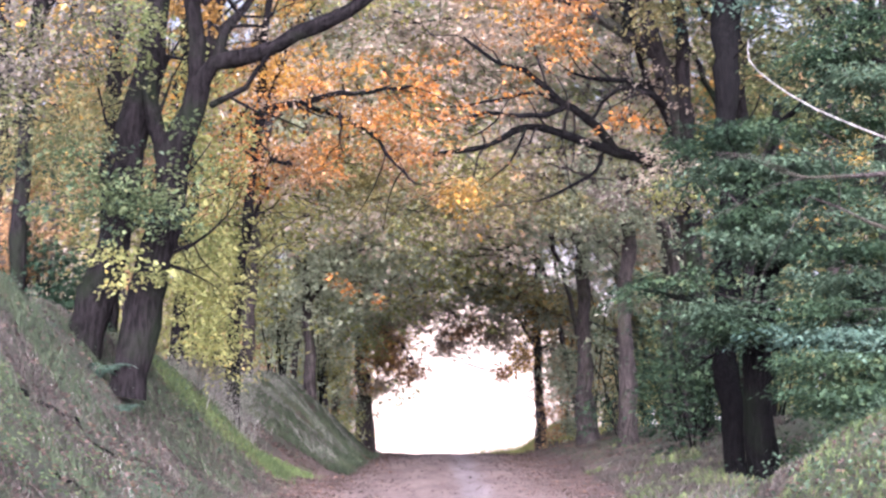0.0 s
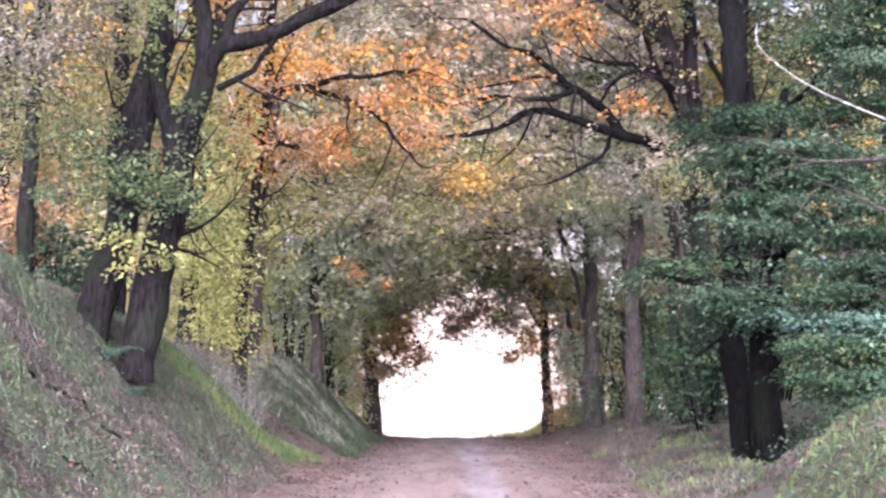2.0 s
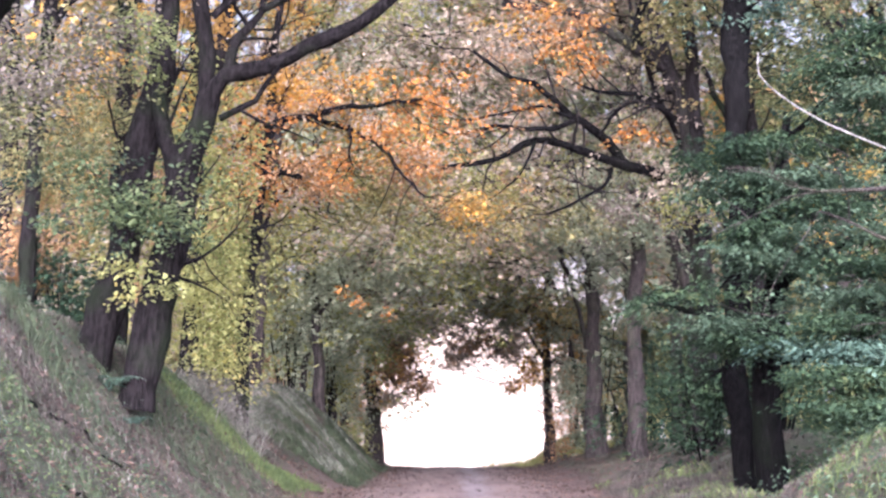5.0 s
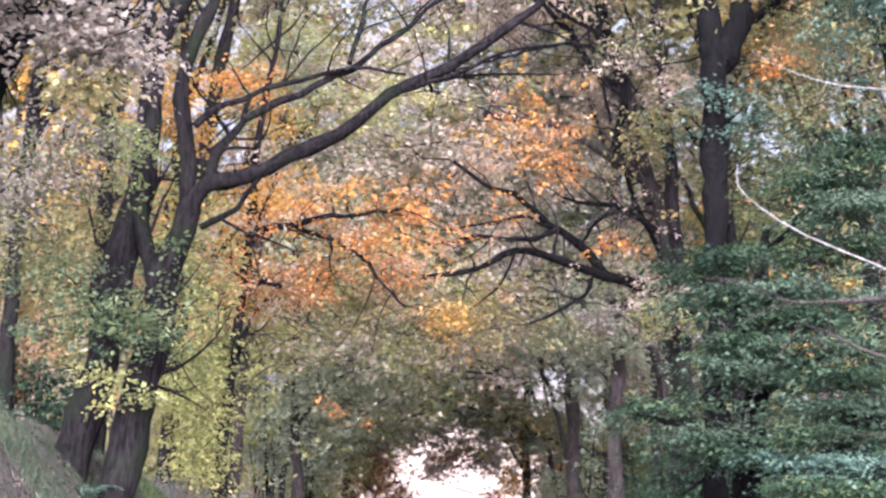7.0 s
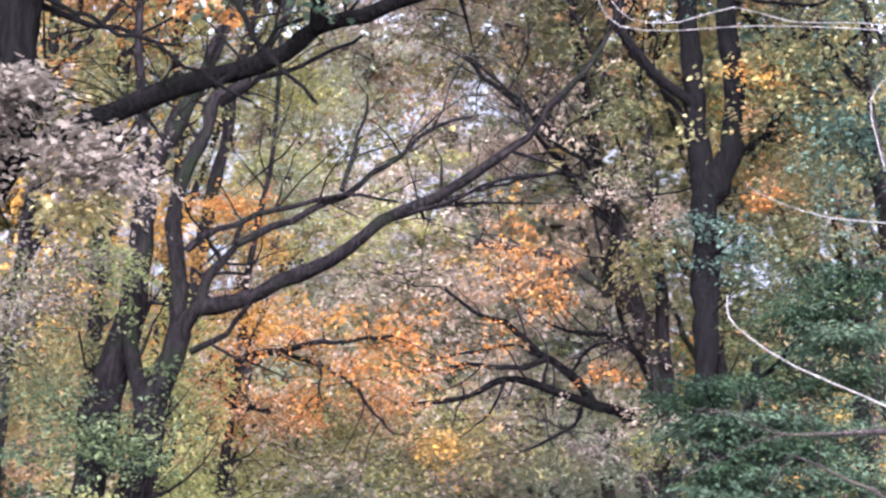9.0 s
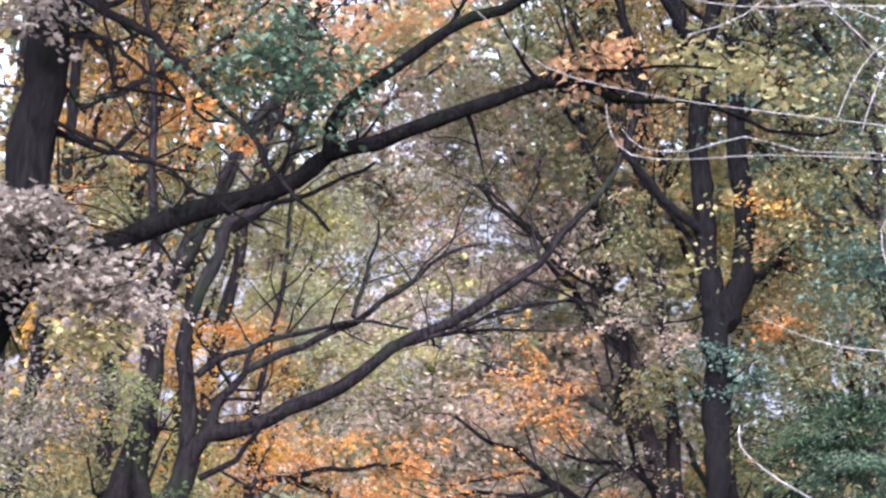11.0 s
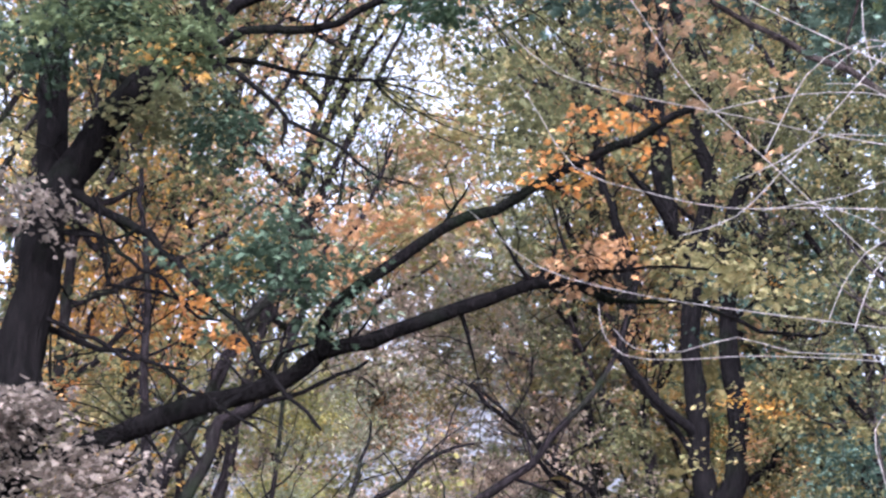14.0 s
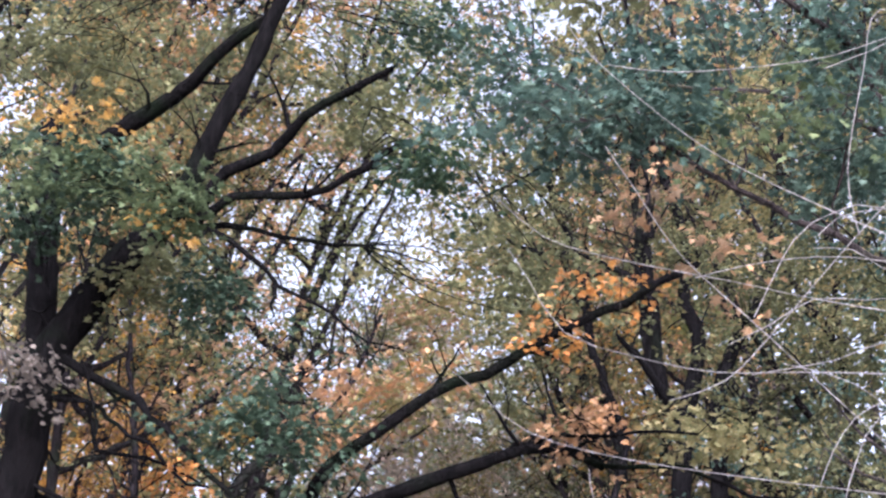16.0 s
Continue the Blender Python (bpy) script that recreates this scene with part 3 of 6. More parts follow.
tree("oak_tree", "large oak on the bank with mossy spreading limbs, bark coloured dark as if backlit", shaded_mossy_bark, [
    ("trunk", [(-5.75, 19.5, 3.1, 0.28), (-5.3, 19.5, 5.2, 0.255), (-4.42, 19.50, 6.83, 0.250), (-4.30, 19.47, 7.30, 0.250), (-4.27, 19.44, 7.90, 0.247), (-4.25, 19.41, 8.50, 0.243), (-4.21, 19.38, 9.12, 0.236), (-4.16, 19.35, 9.56, 0.225), (-4.06, 19.32, 10.11, 0.205), (-3.81, 19.29, 10.60, 0.190), (-3.47, 19.26, 11.18, 0.175), (-2.84, 19.14, 11.77, 0.133), (-2.61, 19.11, 12.37, 0.121), (-2.35, 19.07, 13.09, 0.110), (-2.02, 19.04, 13.99, 0.098), (-1.71, 19, 14.83, 0.086)]),
    ("trunk", [(-4.21, 19.55, 9.65, 0.200), (-4.21, 19.60, 10.26, 0.185), (-4.24, 19.65, 10.90, 0.170), (-4.30, 19.70, 11.62, 0.155), (-4.37, 19.75, 12.43, 0.140), (-4.43, 19.80, 13.34, 0.120)]),
    ("limb", [(-4.73, 20, 6.95, 0.133), (-4.35, 19.79, 7.05, 0.125), (-3.54, 19.58, 7.43, 0.118), (-2.55, 19.38, 7.78, 0.110), (-1.96, 19.17, 7.85, 0.102), (-1.44, 18.96, 8.02, 0.095), (-1.11, 18.75, 8.24, 0.088), (-0.64, 18.54, 8.3, 0.081), (-0.09, 18.33, 8.45, 0.075), (0.52, 18.12, 8.6, 0.068), (0.95, 17.92, 8.7, 0.062), (1.38, 17.71, 8.61, 0.055), (1.68, 17.5, 8.38, 0.048)]),
    ("limb", [(-1.12, 18.7, 8.2, 0.079), (-1.07, 18.51, 8.49, 0.074), (-0.77, 18.32, 8.78, 0.069), (-0.22, 18.13, 9.15, 0.065), (0.28, 17.94, 9.39, 0.060), (0.77, 17.76, 9.51, 0.055), (1.2, 17.57, 9.74, 0.050), (1.9, 17.38, 10.04, 0.045), (2.26, 17.19, 10.2, 0.041), (2.59, 17, 10.31, 0.036)]),
    ("limb", [(-2.72, 19.2, 11.71, 0.081), (-2.26, 18.86, 12.21, 0.072), (-1.75, 18.52, 12.28, 0.063), (-1.39, 18.18, 12.55, 0.053), (-0.9, 17.84, 12.68, 0.044), (-0.46, 17.5, 12.74, 0.036)]),
    ("limb", [(-2.75, 19.2, 11.63, 0.062), (-2.12, 18.9, 11.91, 0.054), (-1.37, 18.6, 11.82, 0.046), (-0.7, 18.3, 12.02, 0.038), (-0.33, 18, 12.15, 0.030)]),
    ("limb", [(-2.68, 19.2, 11.68, 0.044), (-2.27, 19.3, 11.78, 0.037), (-1.64, 19.4, 11.71, 0.029), (-0.77, 19.5, 11.69, 0.022)]),
    ("limb", [(-3.97, 20.5, 13.47, 0.117), (-3.28, 20.12, 13.78, 0.100), (-2.86, 19.75, 13.95, 0.084), (-2.32, 19.38, 14.28, 0.068), (-1.8, 19, 14.59, 0.053)]),
    ("limb", [(-2.44, 19.2, 11.69, 0.037), (-1.95, 18.9, 11.23, 0.031), (-1.6, 18.6, 10.69, 0.025), (-1.16, 18.3, 10.37, 0.020), (-0.61, 18, 9.83, 0.014)]),
    ("limb", [(-1.62, 18.5, 10.68, 0.030), (-1.55, 18, 10.08, 0.011)]),
    ("limb", [(-4.27, 19.8, 10.93, 0.070), (-3.94, 19.33, 10.18, 0.059), (-3.1, 18.87, 9.55, 0.049), (-2.75, 18.4, 9.15, 0.040), (-2.06, 17.93, 8.35, 0.031), (-1.48, 17.47, 7.52, 0.023), (-0.99, 17, 6.87, 0.015)]),
    ("limb", [(-4.7, 20, 9.98, 0.041), (-4.1, 19.8, 9.86, 0.036), (-3.63, 19.6, 9.75, 0.030), (-3.43, 19.4, 9.12, 0.025), (-2.86, 19.2, 9, 0.020), (-2.23, 19, 8.63, 0.015)]),
    ("limb", [(-4.29, 20, 8.91, 0.043), (-3.53, 19.67, 8.52, 0.033), (-2.94, 19.33, 8.3, 0.024), (-2.48, 19, 8.07, 0.014)]),
    ("limb", [(0.98, 18, 8.73, 0.030), (1.2, 17.5, 8.67, 0.024), (1.69, 17, 8.48, 0.018), (2.45, 16.5, 8.33, 0.013)]),
    ("limb", [(1.68, 17.5, 8.39, 0.030), (2.4, 17.25, 8.29, 0.025), (2.78, 17, 8.04, 0.021), (3.19, 16.75, 7.8, 0.017), (3.5, 16.5, 7.75, 0.013)]),
    ("limb", [(-4.27, 19.30, 9.70, 0.032), (-3.76, 19.20, 9.61, 0.029), (-3.41, 19.10, 9.48, 0.027), (-3.20, 19.00, 9.26, 0.024), (-2.82, 18.90, 9.04, 0.022), (-2.65, 18.80, 8.82, 0.019), (-2.39, 18.70, 8.55, 0.017), (-2.14, 18.60, 8.47, 0.014)]),
    ("limb", [(-4.18, 19.40, 8.75, 0.030), (-3.79, 19.27, 8.59, 0.028), (-3.47, 19.15, 8.43, 0.026), (-3.14, 19.02, 8.19, 0.025), (-2.77, 18.90, 8.09, 0.023), (-2.51, 18.77, 7.85, 0.021), (-2.26, 18.65, 7.70, 0.019), (-1.96, 18.52, 7.46, 0.018), (-1.72, 18.40, 7.32, 0.016)]),
    ("limb", [(-3.62, 19.00, 9.98, 0.020), (-3.49, 18.92, 9.66, 0.018), (-3.39, 18.84, 9.31, 0.016), (-3.36, 18.76, 9.03, 0.014), (-3.49, 18.68, 8.78, 0.012), (-3.53, 18.60, 8.47, 0.010)]),
    ("limb", [(-2.15, 19.00, 7.65, 0.040), (-1.86, 19.10, 7.92, 0.034), (-1.66, 19.20, 8.23, 0.028), (-1.39, 19.30, 8.48, 0.022), (-1.05, 19.40, 8.60, 0.016)]),
    ("limb", [(-2.08, 19.00, 7.46, 0.040), (-1.88, 18.88, 7.58, 0.035), (-1.65, 18.76, 7.67, 0.030), (-1.26, 18.64, 7.76, 0.026), (-0.93, 18.52, 7.90, 0.021), (-0.65, 18.40, 8.02, 0.016)]),
], [
    ("pale", -3.65, 18.4, 6.92, 0.88, 0.42, 0.42, 90),
    ("olive", -3.75, 18.6, 6.2, 0.6, 0.4, 0.35, 16),
    ("pale", -3.95, 18.4, 7.3, 0.5, 0.4, 0.26, 36),
    ("fresh", -1.67, 18, 9.17, 0.87, 0.54, 0.67, 44),
    ("fresh", -3.35, 17.5, 11.37, 0.81, 0.4, 0.41, 26),
    ("verge", -3.5, 17.4, 11.3, 0.8, 0.4, 0.45, 26),
    ("fresh", -4.13, 18, 11.49, 0.42, 0.4, 0.48, 25),
    ("gold", -3.82, 17.5, 12.02, 0.41, 0.4, 0.18, 7),
    ("moss", -3.81, 20.5, 14.55, 1.19, 0.62, 0.77, 44),
    ("fresh", -2.35, 18.5, 10.55, 0.41, 0.4, 0.41, 20),
    ("verge", -2.68, 17.3, 11.05, 0.32, 0.4, 0.36, 22),
    ("gold", -2.5, 17.3, 10.75, 0.2, 0.3, 0.2, 2),
    ("green", 0.18, 16.8, 11.1, 0.41, 0.4, 0.3, 20),
    ("rust", -0.39, 19, 9.88, 0.89, 0.4, 0.3, 20),
    ("orange", 1.24, 17.3, 9.79, 0.27, 0.4, 0.11, 3),
    ("orange", 1.72, 17.2, 10.04, 0.38, 0.4, 0.1, 4),
    ("rust", 1.46, 17.2, 8.63, 0.37, 0.4, 0.12, 9),
    ("olive", 2.57, 16.8, 8.61, 0.63, 0.4, 0.21, 13),
    ("olive", 3.23, 16.8, 8.25, 0.26, 0.4, 0.21, 4),
    ("moss", -3.05, 19, 10.99, 0.55, 0.4, 0.43, 22),
    ("orange", -2.19, 18.6, 8.54, 0.17, 0.4, 0.14, 6),
    ("pale", -4.21, 18.5, 9.61, 0.41, 0.4, 0.24, 14),
    ("rust", -1.08, 19.6, 9.54, 0.54, 0.4, 0.3, 16),
    ("moss", -4.44, 21, 15.36, 1.09, 0.47, 0.58, 44),
    ("moss", -1.89, 22, 16.02, 1.13, 0.54, 0.68, 50),
    ("fresh", -0.02, 20, 14.77, 0.75, 0.4, 0.48, 30),
    ("moss", -0.94, 22, 14.75, 0.81, 0.47, 0.59, 30),
    ("olive", 0.05, 19, 9.97, 0.59, 0.4, 0.27, 12),
    ("moss", 1.23, 20, 11.77, 0.96, 0.41, 0.51, 34),
    ("olive", 0.29, 21, 12.1, 0.81, 0.48, 0.6, 30),
    ("moss", 0.71, 19, 9.73, 0.35, 0.4, 0.21, 10),
], twigs=0.9, twig_len=0.9, leaf=0.1, per=22, puff=0.3, lobed=True)

tree("maple_tree", "slender maple with glowing orange and yellow autumn leaves", shaded_oak_bark, [
    ("trunk", [(-3.85, 36, 2.27, 0.135), (-3.81, 36, 3.14, 0.124), (-3.77, 36, 4.06, 0.113), (-3.64, 36, 5.2, 0.102), (-3.49, 36, 6.77, 0.092), (-3.35, 36, 8.03, 0.081), (-3.32, 36, 9.19, 0.071), (-3.15, 36, 10.39, 0.060), (-2.9, 36, 11.93, 0.049), (-2.8, 36, 14.97, 0.039), (-2.71, 36, 17.37, 0.028)]),
    ("limb", [(-3.42, 36, 6.77, 0.073), (-3.03, 34.5, 6.7, 0.050), (-2.56, 33, 6.41, 0.029)]),
    ("limb", [(-3.36, 35, 7.65, 0.076), (-2.23, 34.33, 7.78, 0.058), (-1.4, 33.67, 7.78, 0.041), (-0.56, 33, 7.75, 0.024)]),
    ("limb", [(-2.47, 35, 7.82, 0.051), (-1.32, 34, 7.19, 0.039), (-0.89, 33, 6.53, 0.029), (-0.45, 32, 5.96, 0.018)]),
    ("limb", [(-1.81, 34, 7.47, 0.030), (-1.68, 33, 6.62, 0.014)]),
    ("limb", [(-3.51, 35.5, 5.66, 0.046), (-3.23, 35.75, 6.31, 0.034), (-2.74, 36, 6.98, 0.021)]),
], [
    ("orange", -3.07, 35, 7.34, 1.22, 0.81, 1.02, 19),
    ("orange", -1.3, 33.5, 7.63, 1.95, 0.58, 0.73, 26),
    ("pink", -2.23, 34.5, 7.16, 1.8, 0.72, 0.9, 50),
    ("orange", -0.13, 33, 7.64, 0.91, 0.4, 0.48, 15),
    ("orange", -2.1, 34, 6.78, 1.18, 0.47, 0.59, 16),
    ("gold", -1.84, 34.5, 7.56, 1.8, 0.72, 0.9, 22),
    ("rust", -1.61, 34, 7.17, 1.97, 0.71, 0.89, 60),
    ("gold", -2.86, 36, 8.56, 0.84, 0.5, 0.63, 40),
    ("orange", -3.78, 36, 6.87, 0.42, 0.4, 0.52, 20),
    ("yellow", -4.18, 34, 4.71, 0.69, 0.55, 1.47, 110),
    ("yellow", -3.45, 37, 6.05, 0.86, 0.68, 0.86, 70),
    ("yellow", -3.87, 33.5, 3.51, 0.39, 0.4, 0.58, 24),
    ("yellow", -4.63, 36, 8.24, 0.63, 0.51, 1.05, 50),
    ("olive", -1.49, 36, 6.77, 1.25, 0.5, 0.62, 60),
    ("gold", 0.45, 34, 6.08, 0.49, 0.4, 0.24, 14),
    ("orange", -1.79, 34, 4.56, 0.39, 0.4, 0.24, 2),
    ("pink", -2.34, 36, 8.98, 1.05, 0.42, 0.53, 40),
], twigs=1.0, twig_len=1.2, leaf=0.085, per=32)

tree("oak_tree", "grey oak with crooked limbs arching low over the lane", ash_bark, [
    ("trunk", [(5.18, 40, 1.6, 0.230), (5.12, 40, 3.42, 0.215), (5.08, 40, 5.26, 0.199), (4.99, 40, 6.76, 0.183), (4.88, 40, 7.92, 0.168), (4.61, 40, 9.33, 0.152), (4.49, 40, 9.63, 0.136), (3.68, 40, 10.21, 0.120), (2.74, 40, 10.78, 0.103), (1.92, 40, 10.94, 0.087), (1.03, 40, 11.08, 0.070)]),
    ("limb", [(4.94, 40, 7.28, 0.136), (4.02, 39.67, 7.49, 0.120), (3.23, 39.33, 7.68, 0.104), (2.43, 39, 7.9, 0.088), (1.63, 38.67, 8, 0.073), (0.84, 38.33, 7.57, 0.058), (-0.26, 38, 7.33, 0.043)]),
    ("limb", [(3.49, 39.5, 7.61, 0.108), (2.9, 39.2, 8.26, 0.092), (2.32, 38.9, 8.57, 0.078), (1.63, 38.6, 9.12, 0.063), (1.18, 38.3, 9.17, 0.048), (0.4, 38, 9.64, 0.034)]),
    ("limb", [(2.41, 38.5, 8.36, 0.061), (1.73, 38.25, 8.15, 0.052), (0.84, 38, 8.16, 0.043), (-0.04, 37.75, 7.95, 0.034), (-0.75, 37.5, 8.02, 0.026)]),
    ("limb", [(3.2, 39.5, 7.56, 0.054), (3.02, 39.33, 7.19, 0.043), (2.55, 39.17, 6.88, 0.032), (1.92, 39, 6.57, 0.022)]),
    ("limb", [(2.94, 39, 8.16, 0.040), (3.37, 39.33, 8.74, 0.033), (3.98, 39.67, 9.03, 0.026), (4.59, 40, 8.98, 0.018)]),
    ("limb", [(2.41, 38.5, 8.42, 0.039), (1.61, 38.17, 8.58, 0.032), (0.72, 37.83, 8.3, 0.024), (0.07, 37.5, 8.19, 0.017)]),
    ("limb", [(1.62, 38.3, 7.9, 0.034), (1.27, 37.9, 7.15, 0.023), (0.71, 37.5, 6.65, 0.012)]),
    ("limb", [(4.71, 40, 8.58, 0.082), (3.76, 39.67, 9.08, 0.065), (3.16, 39.33, 9.06, 0.048), (2.56, 39, 9.16, 0.031)]),
    ("limb", [(3.92, 40, 12.27, 0.065), (3.42, 39.75, 12.68, 0.055), (2.52, 39.5, 13.2, 0.046), (1.85, 39.25, 13.96, 0.037), (0.83, 39, 14.78, 0.027)]),
    ("limb", [(3.73, 40, 10.09, 0.101), (3.97, 40, 11.78, 0.090), (3.44, 40, 12.75, 0.080), (3.5, 40, 13.49, 0.069), (3.32, 40, 14.74, 0.058), (3.08, 40, 15.75, 0.048)]),
    ("trunk", [(4.53, 40.00, 9.22, 0.160), (4.29, 40.20, 10.32, 0.153), (4.08, 40.40, 11.33, 0.147), (3.92, 40.60, 12.06, 0.140)]),
    ("limb", [(3.92, 40.60, 12.06, 0.110), (3.65, 40.67, 13.00, 0.099), (2.90, 40.73, 13.51, 0.088), (2.42, 40.80, 13.96, 0.077), (1.68, 40.87, 14.60, 0.067), (1.19, 40.93, 15.00, 0.056), (0.82, 41.00, 15.46, 0.045)]),
    ("limb", [(2.42, 40.80, 13.96, 0.060), (3.03, 40.85, 14.69, 0.052), (3.46, 40.90, 15.23, 0.045), (3.77, 40.95, 15.90, 0.037), (3.93, 41.00, 16.38, 0.030)]),
    ("limb", [(4.04, 40.60, 11.63, 0.110), (3.67, 40.52, 11.91, 0.098), (3.24, 40.44, 12.31, 0.086), (2.88, 40.36, 12.90, 0.074), (2.45, 40.28, 13.34, 0.062), (2.20, 40.20, 13.59, 0.050)]),
    ("limb", [(3.81, 40.70, 12.58, 0.130), (3.61, 40.75, 13.28, 0.118), (3.45, 40.80, 14.17, 0.107), (3.30, 40.85, 15.08, 0.095), (3.18, 40.90, 16.13, 0.083), (3.09, 40.95, 17.07, 0.072), (3.15, 41.00, 18.42, 0.060)]),
    ("limb", [(2.89, 40.50, 13.63, 0.045), (3.35, 40.33, 13.97, 0.037), (3.94, 40.17, 14.05, 0.028), (4.64, 40.00, 13.83, 0.020)]),
    ("limb", [(3.91, 40.50, 12.28, 0.050), (3.24, 40.38, 12.64, 0.043), (2.39, 40.25, 12.61, 0.036), (1.20, 40.12, 12.24, 0.029), (0.37, 40.00, 11.98, 0.022)]),
    ("limb", [(3.09, 40.90, 16.79, 0.050), (2.65, 40.93, 17.32, 0.040), (2.40, 40.97, 18.12, 0.030), (1.64, 41.00, 18.92, 0.020)]),
    ("limb", [(1.69, 40.90, 14.61, 0.035), (2.05, 40.93, 15.21, 0.028), (2.17, 40.97, 15.87, 0.022), (2.10, 41.00, 16.41, 0.015)]),
], [
    ("pink", 2.6, 41.5, 9.62, 2.66, 0.87, 1.09, 90),
    ("orange", 1.82, 38, 10.31, 0.95, 0.54, 0.67, 14),
    ("gold", 1.82, 38, 10.42, 1, 0.62, 0.78, 14),
    ("orange", 2.6, 38, 9.59, 0.56, 0.4, 0.5, 10),
    ("rust", 2.07, 38.5, 10.19, 1.35, 0.72, 0.9, 24),
    ("pink", 3.94, 39.5, 7.27, 1.15, 0.5, 0.63, 36),
    ("pale", 3.73, 38.5, 6.68, 0.89, 0.4, 0.45, 26),
    ("yellow", 4.45, 39, 6.8, 0.51, 0.41, 0.57, 18),
    ("pink", 0.76, 40, 8.16, 1.74, 0.65, 0.81, 50),
    ("orange", 3.63, 38.5, 8.08, 0.34, 0.4, 0.22, 6),
    ("pink", -1.59, 42.0, 16.81, 1.3, 0.8, 1.0, 80),
    ("olive", -0.31, 43.0, 16.25, 1.3, 0.8, 1.0, 90),
    ("pink", 0.43, 42.0, 17.13, 1.3, 0.8, 1.0, 80),
    ("rust", -0.80, 43.0, 15.15, 1.3, 0.8, 1.0, 60),
    ("olive", 1.19, 42.0, 17.69, 1.3, 0.8, 1.0, 60),
    ("pink", -2.56, 42.0, 15.59, 1.3, 0.8, 1.0, 50),
    ("pink", -0.09, 43.0, 15.03, 1.2, 0.8, 0.9, 70),
    ("olive", 1.19, 43.0, 15.73, 1.2, 0.8, 0.9, 70),
    ("pink", 1.84, 43.0, 14.40, 1.1, 0.8, 0.8, 60),
    ("pink", 0.82, 43.0, 13.72, 1.1, 0.8, 0.8, 60),
    ("olive", -0.84, 43.0, 14.09, 1.1, 0.8, 0.8, 50),
    ("pink", 1.4, 43, 14.06, 2.56, 1.43, 1.79, 120),
    ("olive", 0.77, 40.5, 6.94, 2.1, 0.56, 0.7, 90),
    ("olive", 4.66, 38.5, 10.02, 1.13, 0.73, 0.91, 50),
# limbs take the near-black bark, backlit shade put into their colour
], twigs=1.8, twig_len=1.7, simple=True, limb_bark=shaded_bark)

